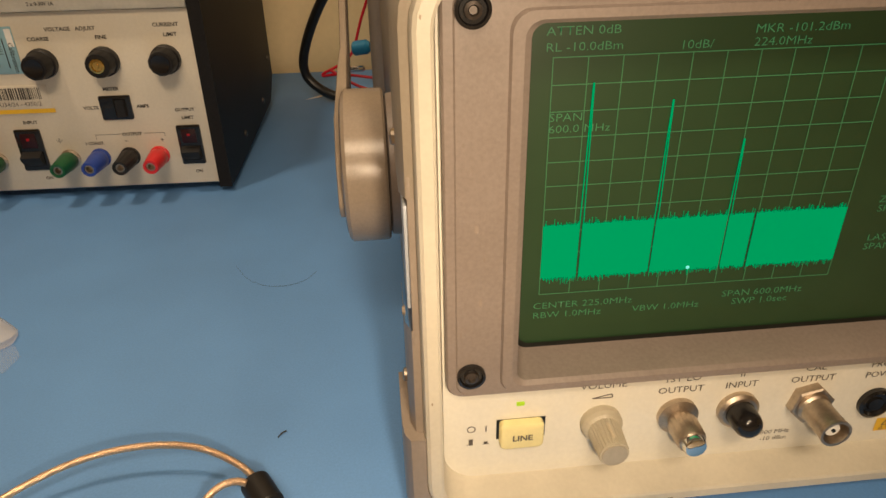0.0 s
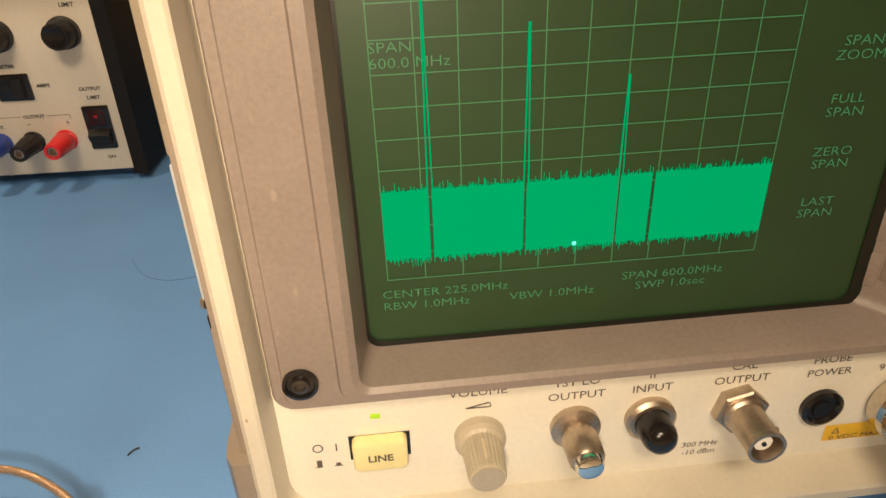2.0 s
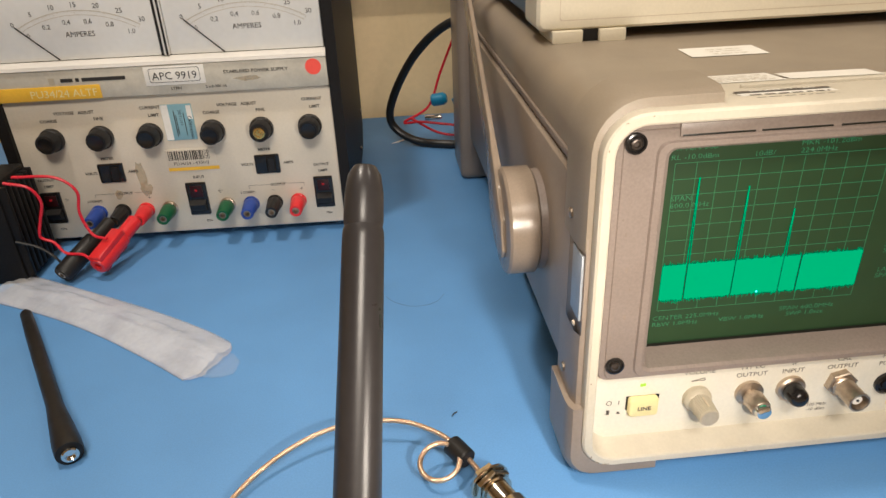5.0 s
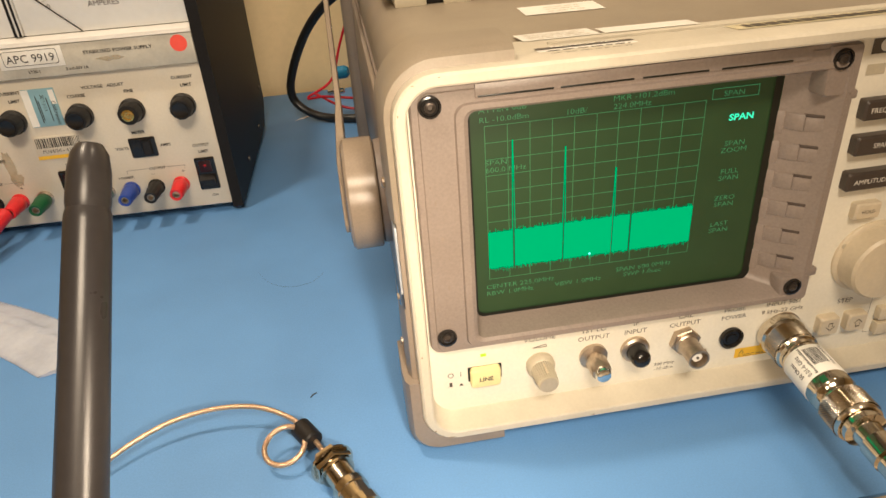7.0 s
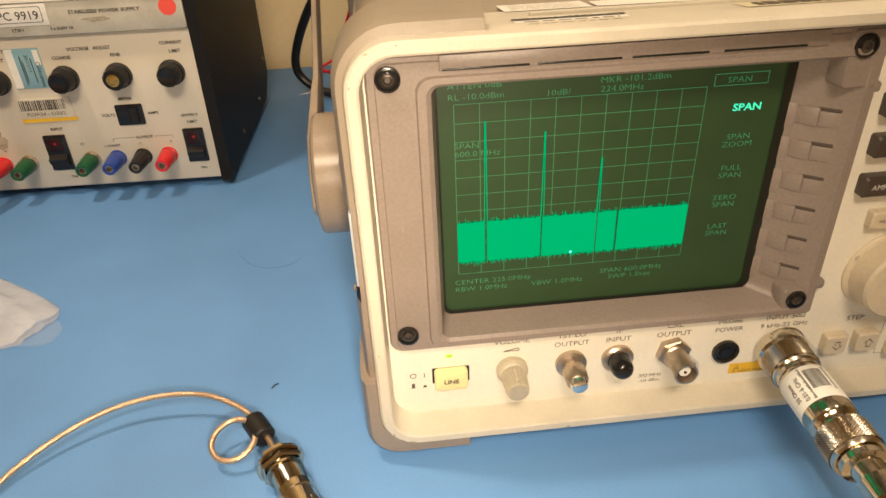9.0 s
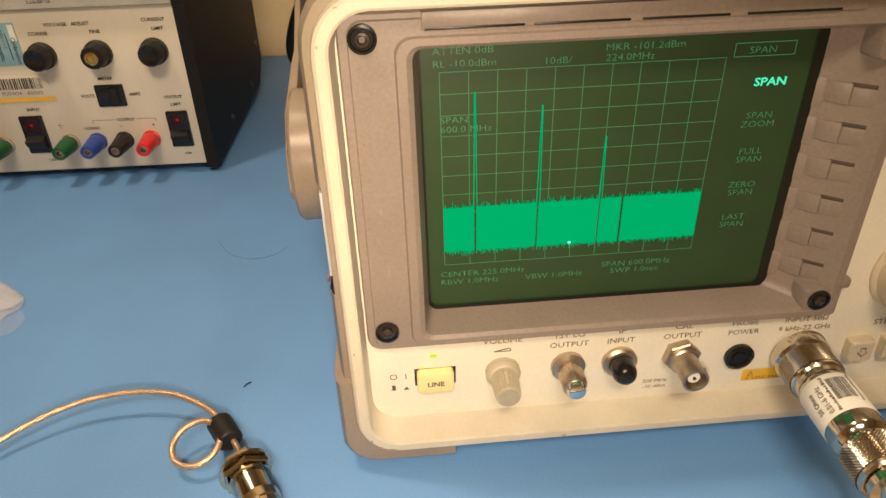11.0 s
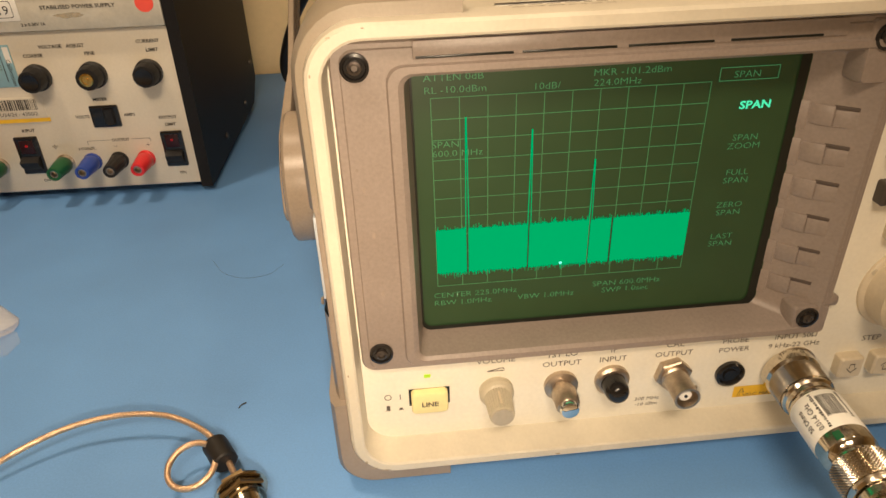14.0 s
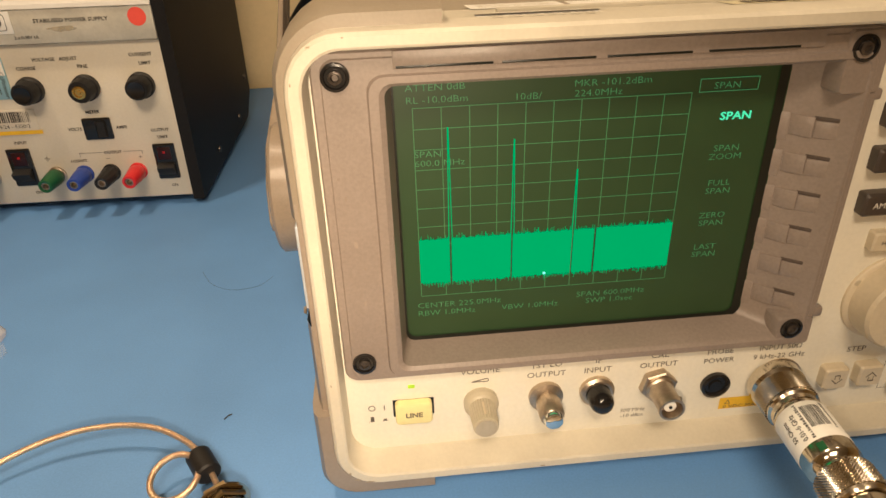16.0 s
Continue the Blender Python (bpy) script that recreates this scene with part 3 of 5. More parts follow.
for s, x, z, h, al in (("ATTEN 0dB", 0.0645, 0.1843, 0.0031, "LEFT"), ("RL -10.0dBm", 0.0645, 0.1797, 0.0031, "LEFT"), ("10dB/", 0.1050, 0.1790, 0.0031, "LEFT"),
                       ("MKR -101.2dBm", 0.1275, 0.1828, 0.0031, "LEFT"), ("224.0MHz", 0.1278, 0.1790, 0.0031, "LEFT"),
                       ("SPAN", 0.0667, 0.1585, 0.0031, "LEFT"), ("600.0 MHz", 0.0667, 0.1548, 0.0031, "LEFT"),
                       ("CENTER 225.0MHz", 0.0650, 0.0897, 0.0031, "LEFT"), ("RBW 1.0MHz", 0.0650, 0.0857, 0.0031, "LEFT"), ("VBW 1.0MHz", 0.1015, 0.0857, 0.0031, "LEFT"),
                       ("SPAN 600.0MHz", 0.1345, 0.0893, 0.0031, "LEFT"), ("SWP 1.0sec", 0.1388, 0.0857, 0.0031, "LEFT"),
                       ("SPAN", 0.1872, 0.1790, 0.0031, "CENTER"), ("SPAN", 0.1912, 0.1535, 0.0031, "CENTER"), ("ZOOM", 0.1912, 0.1499, 0.0031, "CENTER"),
                       ("FULL", 0.1907, 0.1385, 0.0031, "CENTER"), ("SPAN", 0.1907, 0.1349, 0.0031, "CENTER"), ("ZERO", 0.1902, 0.1238, 0.0031, "CENTER"), ("SPAN", 0.1902, 0.1202, 0.0031, "CENTER"),
                       ("LAST", 0.1894, 0.1088, 0.0031, "CENTER"), ("SPAN", 0.1894, 0.1052, 0.0031, "CENTER")):
    letters(s, x, YT, z, h * 1.18, M_READ, crt, "readout", al, stretch=1.22, bold=-0.00004)
letters("SPAN", 0.1926, YT, 0.1665, 0.0044, M_BRIGHT, crt, "readout", "CENTER", stretch=1.2, bold=0.00012, label="bright green soft key title")
part("readout_box", plates([(0.1764, 0.1994, 0.1778, 0.1781), (0.1764, 0.1994, 0.1828, 0.1831), (0.1762, 0.1765, 0.1778, 0.1831), (0.1993, 0.1996, 0.1778, 0.1831)], YT), M_READ, crt, "green box round a title")

# lower panel: key, knob, connectors
YL = YP - 0.0003
part("led", box(0.0584, 0.0614, YP - 0.0006, YP, 0.0549, 0.0566, 0.0002), M_LED, AN, "lit yellow-green light")
# no real recess: the gap's shade is a black plate on the panel
part("key_gap_shade", plates([(0.0512, 0.0696, 0.0392, 0.0488)], YL), M_CRTEDGE, AN, "flat black plate for the shade round the key")
lk = part("line_key", loft([rr(0.0522, 0.0686, 0.0366, 0.0486, 0.0018, YP + 0.001), rr(0.0522, 0.0686, 0.0366, 0.0486, 0.0018, 0.1832), rr(0.0526, 0.0682, 0.0370, 0.0482, 0.0018, 0.1825), rr(0.0534, 0.0674, 0.0378, 0.0474, 0.0014, 0.1821)]), M_YELLOW, AN, "pale yellow push key")
letters("LINE", 0.0604, 0.1819, 0.0412, 0.0036, M_INKB, lk, stretch=1.05, bold=0.0001)
part("print_mark", loft([rr(0.0402, 0.0434, 0.0435, 0.0467, 0.0015, YL), rr(0.0406, 0.0430, 0.0439, 0.0463, 0.0011, YL)], False, False), M_INKB, AN)
part("print_mark", plates([(0.0471, 0.0475, 0.0435, 0.0465), (0.0408, 0.0424, 0.0372, 0.0402), (0.0402, 0.0406, 0.0372, 0.0376), (0.0461, 0.0485, 0.0372, 0.0376), (0.0466, 0.0480, 0.0376, 0.0386)], YL), M_INKB, AN)
part("volume_knob", lathe([(0.0078, 0), (0.0078, 0.0030), (0.0070, 0.0044), (0.0062, 0.0052), (0.0056, 0.0166), (0.0052, 0.0174)], out_of_front(0.0908, YP, 0.0438), 60, flute=30, depth=0.05, lobes=(0.0050, 0.0166)), M_KNOB, AN, "beige fluted knob", 6)
part("knob_cap", lathe([(0.0048, 0), (0.0046, 0.0006)], out_of_front(0.0908, YP - 0.0172, 0.0438), 32), M_KNOBCAP, AN, "satin knob end cap")
part("pointer", box(0.0902, 0.0912, YP - 0.0150, YP - 0.0075, 0.0494, 0.0501, 0.0002), M_DIAL, AN, "raised pointer on the knob")
wedge = tube([(0.0868, YL, 0.0552), (0.0904, YL, 0.0552), (0.0940, YL, 0.0552), (0.0942, YL, 0.0560), (0.0936, YL, 0.0567), (0.0902, YL, 0.0560), (0.0868, YL, 0.0552)], 0.00018, 6, 4)
part("print_mark", wedge, M_INKB, AN)
for s, x, z in (("VOLUME", 0.0906, 0.0598), ("1ST LO", 0.1205, 0.0600), ("OUTPUT", 0.1205, 0.0548), ("IF", 0.1440, 0.0600), ("INPUT", 0.1440, 0.0548), ("CAL", 0.1722, 0.0600), ("OUTPUT", 0.1722, 0.0548),
                ("PROBE", 0.2005, 0.0593), ("POWER", 0.2005, 0.0543), ("INPUT 50\u03a9", 0.2290, 0.0590), ("9 kHz-22 GHz", 0.2290, 0.0541), ("STEP", 0.2665, 0.0540)):
    letters(s, x, YL, z, 0.0041 if x < 0.195 or s == "STEP" else 0.0038, M_INKB, AN, stretch=1.10)
letters("300 MHz", 0.1625, YL, 0.0295, 0.0029, M_INKB, AN, stretch=1.12, slant=0.1)
letters("-10 dBm", 0.1625, YL, 0.0261, 0.0029, M_INKB, AN, stretch=1.12, slant=0.1)
lo = part("lo_connector", lathe([(0.0078, 0), (0.0078, 0.0022), (0.0060, 0.0030), (0.0046, 0.0034), (0.0046, 0.0060)], out_of_front(0.1205, YP, 0.0440), 32), M_DULLMETAL, AN, "nickel threaded socket")
part("cap_nut", lathe([(0.0054, 0.005), (0.0057, 0.0058), (0.0055, 0.0142), (0.0048, 0.0152)], out_of_front(0.1205, YP, 0.0440), 36, flute=18, depth=0.05, lobes=(0.005, 0.0145)), M_DULLMETAL, lo)
part("cap_end", lathe([(0.0043, 0.0145), (0.0043, 0.0172), (0.0038, 0.0182), (0.0026, 0.0187), (0.0010, 0.0188)], out_of_front(0.1205, YP, 0.0440), 24), M_CHROME, lo, "bright rounded end")
ifc = part("if_connector", lathe([(0.0080, 0), (0.0080, 0.0022), (0.0068, 0.0032), (0.0050, 0.0034)], out_of_front(0.1442, YP, 0.0445), 32), M_DULLMETAL, AN, "nickel socket flange")
part("dust_cap", lathe([(0.0060, 0.002), (0.0056, 0.0040), (0.0055, 0.0085), (0.0051, 0.0106), (0.0041, 0.0122), (0.0025, 0.0131), (0.0008, 0.0134)], out_of_front(0.1442, YP, 0.0445), 32), M_BLACKG, ifc, "glossy black rubber dust cap")
cal = part("cal_connector", lathe([(0.0086, 0), (0.0086, 0.0036), (0.0080, 0.0042)], out_of_front(0.1725, YP, 0.0455) @ pose(0, 0, 0, 0, 0, 15), 6), M_DULLMETAL, AN, "nickel hexagon nut")
bnc = lathe([(0.0064, 0.004), (0.0064, 0.0052), (0.0056, 0.0060), (0.0055, 0.0170), (0.0058, 0.0174), (0.0058, 0.0188), (0.0048, 0.0188), (0.0046, 0.0110), (0.0024, 0.0108)], out_of_front(0.1725, YP, 0.0455), 36)
part("barrel", bnc, M_DULLMETAL, cal, "nickel bayonet barrel")
part("bayonet_stud", lathe([(0.0010, 0), (0.0009, 0.0016)], pose(0.1725 + 0.0053, YP - 0.012, 0.0455, 0, 90, 0), 10), M_DULLMETAL, cal)
part("insulator", lathe([(0.0030, 0.009), (0.0028, 0.0165), (0.0008, 0.0167)], out_of_front(0.1725, YP, 0.0455), 20), M_PAPER, cal, "white insulator with a dark centre")
part("pin", lathe([(0.0008, 0.016), (0.0007, 0.0173)], out_of_front(0.1725, YP, 0.0455), 10), M_CRTEDGE, cal)
pr = part("probe_socket", lathe([(0.0069, 0), (0.0069, 0.0018), (0.0056, 0.0024), (0.0048, 0.0010)], out_of_front(0.2008, YP, 0.0415), 32), M_BLACKG, AN, "black round socket")
part("socket_insert", lathe([(0.0034, 0.0008), (0.0030, 0.0018)], out_of_front(0.2008, YP, 0.0412), 16), M_BLACKG, pr)
part("warning_label", plates([(0.2050, 0.2290, 0.0258, 0.0325)], YL), M_AMBER, AN, "amber warning label")
tri = bmesh.new()
a, b = [(0.2074, YL - 0.0002, 0.0288), (0.2104, YL - 0.0002, 0.0288), (0.2089, YL - 0.0002, 0.0316)], [(0.2080, YL - 0.0002, 0.0291), (0.2098, YL - 0.0002, 0.0291), (0.2089, YL - 0.0002, 0.0310)]
va, vb = [tri.verts.new(p) for p in a], [tri.verts.new(p) for p in b]
for i in range(3):
    tri.faces.new((va[i], va[(i + 1) % 3], vb[(i + 1) % 3], vb[i]))
part("print_mark", tri, M_INKB, AN)
letters("0 VDC MAX", 0.2070, YL - 0.0002, 0.0262, 0.0027, M_INKB, AN, align="LEFT", stretch=1.3)
part("input_flange", lathe([(0.0119, 0), (0.0119, 0.001), (0.0105, 0.0012)], out_of_front(0.2305, YP, 0.0415), 36), M_DULLMETAL, AN, "nickel input socket flange")

# right-hand keys and dial
for s, z, w in (("FREQUENCY", 0.169, 0.026), ("SPAN", 0.151, 0.026), ("AMPLITUDE", 0.132, 0.026)):
    k = part("function_key", loft([rr(0.2452, 0.2452 + w, z - 0.0050, z + 0.0050, 0.0012, YP), rr(0.2452, 0.2452 + w, z - 0.0050, z + 0.0050, 0.0012, 0.1815), rr(0.2462, 0.2442 + w, z - 0.0040, z + 0.0040, 0.001, 0.1805)]), M_DKEY, AN, "dark brown function key")
    letters(s, 0.2582, 0.1803, z - 0.0012, 0.0036, M_WHITEPRINT, k)
k = part("hold_key", loft([rr(0.2548, 0.2690, 0.1095, 0.1185, 0.0012, YP), rr(0.2548, 0.2690, 0.1095, 0.1185, 0.0012, 0.1820), rr(0.2556, 0.2682, 0.1103, 0.1177, 0.001, 0.1812)]), M_DIAL, AN, "cream hold key")
letters("HOLD", 0.2619, 0.1810, 0.1130, 0.0027, M_INKB, k)
dial = part("tuning_dial", lathe([(0.0215, 0), (0.0215, 0.0012), (0.0205, 0.0022), (0.0195, 0.0025), (0.0190, 0.0130), (0.0178, 0.0145), (0.0150, 0.0148)], out_of_front(0.2735, YP, 0.0835), 56), M_DIAL, AN, "large round cream tuning dial")
part("finger_dimple", lathe([(0.0045, 0), (0.0042, 0.0006), (0.0030, 0.0002)], out_of_front(0.2805, YP - 0.0146, 0.0905), 20), M_KNOB, dial)
part("dial_dot", lathe([(0.0016, 0), (0.0014, 0.0003)], out_of_front(0.2558, YP - 0.0021, 0.0930), 12), M_KNOB, dial)
for x, flip in ((0.2570, -1), (0.2738, 1)):
    k = part("step_key", loft([rr(x - 0.0058, x + 0.0058, 0.0365, 0.0480, 0.0015, YP), rr(x - 0.0058, x + 0.0058, 0.0365, 0.0480, 0.0015, 0.1815), rr(x - 0.0050, x + 0.0050, 0.0373, 0.0472, 0.001, 0.1805)]), M_DIAL, AN, "cream step key with an arrow")
    zc = 0.0424
    shape = [(-0.0013, -0.0026), (0.0013, -0.0026), (0.0013, 0.0), (0.0028, 0.0), (0.0, 0.0028), (-0.0028, 0.0), (-0.0013, 0.0)]
    bm = bmesh.new()
    outer = [bm.verts.new((x + px, 0.1803, zc + flip * pz)) for px, pz in shape]
    inner = [bm.verts.new((x + px * 0.76, 0.1803, zc + flip * (pz * 0.76 + 0.00002))) for px, pz in shape]
    for i in range(7):
        bm.faces.new((outer[i], outer[(i + 1) % 7], inner[(i + 1) % 7], inner[i]))
    part("arrow_mark", bm, M_INKB, k)
part("badge", plates([(0.2450, 0.2570, 0.1945, 0.2020)], YL), M_INKB, AN, "small dark badge")
part("badge_mark", lathe([(0.0030, 0), (0.0028, 0.0001)], out_of_front(0.2520, YL - 0.0001, 0.1983), 24), M_WHITEPRINT, AN)
part("model_bars", bars_of_writing(0.2440, 0.2780, 0.1848, 0.0050, YL, 3, 4), M_KNOB, AN, "faint model marking")
part("group_line", plates([(0.2835, 0.2837, 0.030, 0.060), (0.2835, 0.345, 0.030, 0.0302)], YL), M_INKB, AN)
for zz in (0.0445, 0.0345):
    part("panel_key", box(0.2875, 0.300, 0.1812, YP, zz - 0.004, zz + 0.004, 0.0008), M_DIAL, AN, "cream panel key")

# stickers on the top edge and cover
def sticker(name, x0, x1, y0, y1, z, m, label, turn=0.0, parent=AN):
    bm = bmesh.new()
    bm.faces.new([bm.verts.new(p) for p in ((x0, y0, z), (x1, y0, z), (x1, y1, z), (x0, y1, z))])
    bmesh.ops.rotate(bm, cent=((x0 + x1) / 2, (y0 + y1) / 2, z), matrix=Matrix.Rotation(radians(turn), 3, "Z"), verts=bm.verts[:])
    for v in bm.verts:
        v.co.z = on_top(v.co.y, v.co.z)
    return part(name, bm, m, parent, label)


def on_top(y, z):
    """The height of the sloping top strip at y, with the layer that z asks for."""
    if y > 0.26:
        return z
    k = 0.2112 - (y - 0.177) * (0.0016 / 0.018) if y < 0.195 else 0.2096 - (y - 0.195) * (0.0028 / 0.031)
    return max(k, 0.2042) + (0.0003 if round(z * 1e4) % 10 in (0, 8) else 0.0006)


def flat_bars(x0, x1, y0, z, h, rows, step, parent, m=M_INK, seed=1):
    rnd = random.Random(seed)
    bm = bmesh.new()
    for j in range(rows):
        x = x0
        while x < x1:
            w = rnd.uniform(0.002, 0.007)
            e = min(x + w, x1)
            bm.faces.new([bm.verts.new(p) for p in ((x, y0 + j * step, z), (e, y0 + j * step, z), (e, y0 + j * step + h, z), (x, y0 + j * step + h, z))])
            x = e + 0.0014
    for v in bm.verts:
        v.co.z = on_top(v.co.y, v.co.z)
    return part("writing", bm, m, parent)


st = sticker("label", 0.0925, 0.1305, 0.2225, 0.2440, 0.2078, M_PAPER, "white paper label", 0)
flat_bars(0.096, 0.126, 0.2255, 0.2081, 0.0010, 4, 0.0042, st, M_KNOB, 4)
sticker("label", 0.1330, 0.1800, 0.2220, 0.2390, 0.2078, M_PAPER, "white paper label", -3)
st = sticker("label", 0.1120, 0.1580, 0.2900, 0.3130, 0.2046, M_PAPER, "white label with handwriting", -1)
flat_bars(0.126, 0.147, 0.294, 0.2049, 0.0009, 3, 0.0055, st, M_KNOB, 8)
part("top_ridge", box(0.1000, 0.3580, 0.2080, 0.2112, 0.2060, 0.2098, 0.0008), M_CREAM, AN, "raised cream ridge")
st = sticker("property_tag", 0.0905, 0.1350, 0.1810, 0.1985, 0.2120, M_PAPER, "printed property tag", 0)
sticker("tag_band", 0.0905, 0.1350, 0.1948, 0.1985, 0.2123, M_INKB, "dark tag band", 0, st)
flat_bars(0.094, 0.131, 0.1830, 0.2123, 0.0018, 2, 0.0055, st, M_INKB, 12)
letters("PROPERTY TAG", 0, 0, 0, 0.0038, M_PAPER, st, m=Matrix.Translation((0.1127, 0.1953, on_top(0.1966, 0.2123) + 0.0004)) @ Matrix.Rotation(radians(-5.1), 4, "X"), stretch=1.15, bold=0.0001)
st = sticker("hire_label", 0.183, 0.268, 0.1935, 0.2068, 0.2128, M_CREAMLAB, "cream hire label with a dark maker line", 0)
flat_bars(0.189, 0.262, 0.1960, 0.2133, 0.0078, 1, 0.004, st, M_DKEY, 21)

# adapter and cable on the input
NX, NZ = 0.2285, 0.0415
adapter = thing("n_type_attenuator", "shiny nickel N-type attenuator screwed to the analyzer input", "rf attenuator", (NX, 0.184, NZ))
ax = aim((NX, 0.1845, NZ), (NX - 0.006, 0.05, NZ - 0.001)) @ Matrix.Diagonal((1.13, 1.13, 1.05, 1))


def knurled(r, h0, h1, m, seg=96, rows=18, depth=0.00045):
    """A ring cut with small pyramids."""
    bm = lathe([(r - 0.0010, h0 - 0.0012), (r - 0.0008, h0 - 0.0006), (r - 0.0008, h1 + 0.0006), (r - 0.0010, h1 + 0.0012)], m, 48)
    grid = [[bm.verts.new(m @ Vector(((r - depth * ((i + j) % 2)) * math.cos(2 * math.pi * i / seg), (r - depth * ((i + j) % 2)) * math.sin(2 * math.pi * i / seg), h0 + (h1 - h0) * j / rows))) for i in range(seg)] for j in range(rows + 1)]
    for j, (a, b) in enumerate(zip(grid, grid[1:])):
        for i in range(seg):
            k = (i + 1) % seg
            for f in (((a[i], a[k], b[i]), (a[k], b[k], b[i])) if (i + j) % 2 == 0 else ((a[i], a[k], b[k]), (a[i], b[k], b[i]))):
                bm.faces.new(f)
    return bm


nut = part("coupling_nut", lathe([(0.0108, 0.0), (0.0112, 0.0006), (0.0112, 0.0052), (0.0103, 0.0066), (0.0103, 0.0185), (0.0094, 0.0195), (0.0092, 0.0215)], ax, 60), M_NICKEL, adapter, "nickel coupling nut")
part("knurl", knurled(0.0108, 0.0070, 0.0172, ax), M_NICKEL, nut, "knurled grip ring", 5)
body = part("barrel", lathe([(0.0086, 0.0195), (0.0090, 0.0225), (0.0100, 0.0235), (0.0100, 0.0500), (0.0094, 0.0515), (0.0078, 0.0530), (0.0078, 0.0560)], ax, 48), M_NICKEL, adapter, "smooth nickel barrel")
lab = lathe([(0.01012, 0.0248), (0.01018, 0.0250), (0.01018, 0.0440), (0.01012, 0.0442)], ax, 48)
part("wrap_label", lab, M_PAPER, body, "white wrap-round label with a barcode")


def on_barrel(u0, u1, a0, a1, m, name, r=0.01030, n=4):
    """A patch on the barrel: from u0 to u1 along it, from a0 to a1 degrees round it."""
    bm = bmesh.new()
    rows = []
    for i in range(n + 1):
        a = radians(a0 + (a1 - a0) * i / n)
        rows.append([bm.verts.new(ax @ Vector((r * math.cos(a), r * math.sin(a), u))) for u in (u0, u1)])
    for p, q in zip(rows, rows[1:]):
        bm.faces.new((p[0], p[1], q[1], q[0]))
    return part(name, bm, m, body)


TOP = math.degrees(math.atan2(*(ax.to_3x3().inverted() @ Vector((0, 0, 1))).yx))
rnd = random.Random(5)
a = -12.0
while a < 26:
    w = rnd.uniform(0.8, 2.6)
    on_barrel(0.0275, 0.0385, TOP + a, TOP + a + w, M_INK, "barcode_bar", n=1)
    a += w + rnd.uniform(0.8, 1.8)
for a0, u0, u1 in ((-24, 0.0262, 0.0400), (32, 0.0258, 0.0425)):
    u = u0
    while u < u1:
        w = rnd.uniform(0.0005, 0.0010)
        on_barrel(u, u + w, TOP + a0, TOP + a0 + rnd.uniform(4, 7), M_INK, "writing", n=1)
        u += w + rnd.uniform(0.0003, 0.0006)
for words, u0, a0 in (("0.01-6 GHz", 0.0425, 46), ("50 Ohms", 0.0405, 67)):
    ob = letters(words, 0, 0, 0, 0.0030, M_INK, body, align="LEFT", m=Matrix.Identity(4), stretch=0.95, bold=0.00004)
    for v in ob.data.vertices:
        a = radians(TOP + a0) + v.co.y / 0.0102
        v.co = ax @ Vector((0.01032 * math.cos(a), 0.01032 * math.sin(a), u0 - v.co.x))
on_barrel(0.0455, 0.0495, TOP + 26, TOP + 42, M_GREEN, "green_mark", 0.01008)
nut = part("coupling_nut", lathe([(0.0085, 0.0535), (0.0102, 0.0550), (0.0102, 0.0680), (0.0098, 0.0695)], ax, 60), M_NICKEL, adapter, "nickel coupling nut")
part("knurl", knurled(0.0108, 0.0560, 0.0670, ax), M_NICKEL, nut, "knurled grip ring", 5)
part("reducer", lathe([(0.0070, 0.069), (0.0088, 0.0700), (0.0088, 0.0730), (0.0062, 0.0740), (0.0058, 0.0800), (0.0070, 0.0806), (0.0070, 0.0900), (0.0062, 0.0910)], ax, 40), M_NICKEL, adapter, "stepped nickel reducer")
lead = thing("coax_lead", "black coaxial lead hanging from the attenuator onto the mat", "cable", (NX, 0.09, 0.0))
part("plug", lathe([(0.0060, 0.0905), (0.0066, 0.0915), (0.0066, 0.1040), (0.0040, 0.1060), (0.0034, 0.1160)], ax, 32), M_NICKEL, lead, "nickel cable plug")
e = ax @ Vector((0, 0, 0.114))
part("sheath", tube([e, (e.x + 0.003, e.y - 0.03, 0.036), (e.x + 0.02, e.y - 0.08, 0.012), (e.x + 0.10, e.y - 0.14, 0.0045), (e.x + 0.30, e.y - 0.16, 0.0045), (e.x + 0.7, e.y - 0.10, 0.0045)], 0.0032, 10), M_CAB, lead, "black cable sheath")

# ---- instrument stacked on the analyser ----
TOPI = thing("benchtop_instrument", "ivory plastic benchtop instrument stacked on the analyzer", "test instrument", (0.2, 0.4, 0.2045))
part("front_bezel", loft([rr(0.0340, 0.43, 0.2115, 0.39, 0.005, 0.39), rr(0.0340, 0.43, 0.2115, 0.39, 0.005, 0.355), rr(0.0360, 0.428, 0.2135, 0.388, 0.004, 0.352)]), M_BOXCREAM, TOPI, "ivory moulded front")
part("case", loft([rr(0.0370, 0.427, 0.2135, 0.385, 0.004, 0.391), rr(0.0370, 0.427, 0.2135, 0.385, 0.004, 0.64)]), M_BOXBLUE, TOPI, "slate blue metal case")
part("front_outline", loft([rr(0.0485, 0.41, 0.2180, 0.2400, 0.002, 0.3518), rr(0.0490, 0.4095, 0.2185, 0.2395, 0.002, 0.3518)], False, False), M_DIAL, TOPI)
part("usb_socket", box(0.2150, 0.2340, 0.3510, 0.3530, 0.2255, 0.2315, 0.0003), M_BLACK, TOPI, "dark USB socket")
part("moulded_writing", plates([(0.194, 0.203, 0.2305, 0.2330), (0.188, 0.210, 0.2260, 0.2280)], 0.3518), M_DIAL, TOPI)
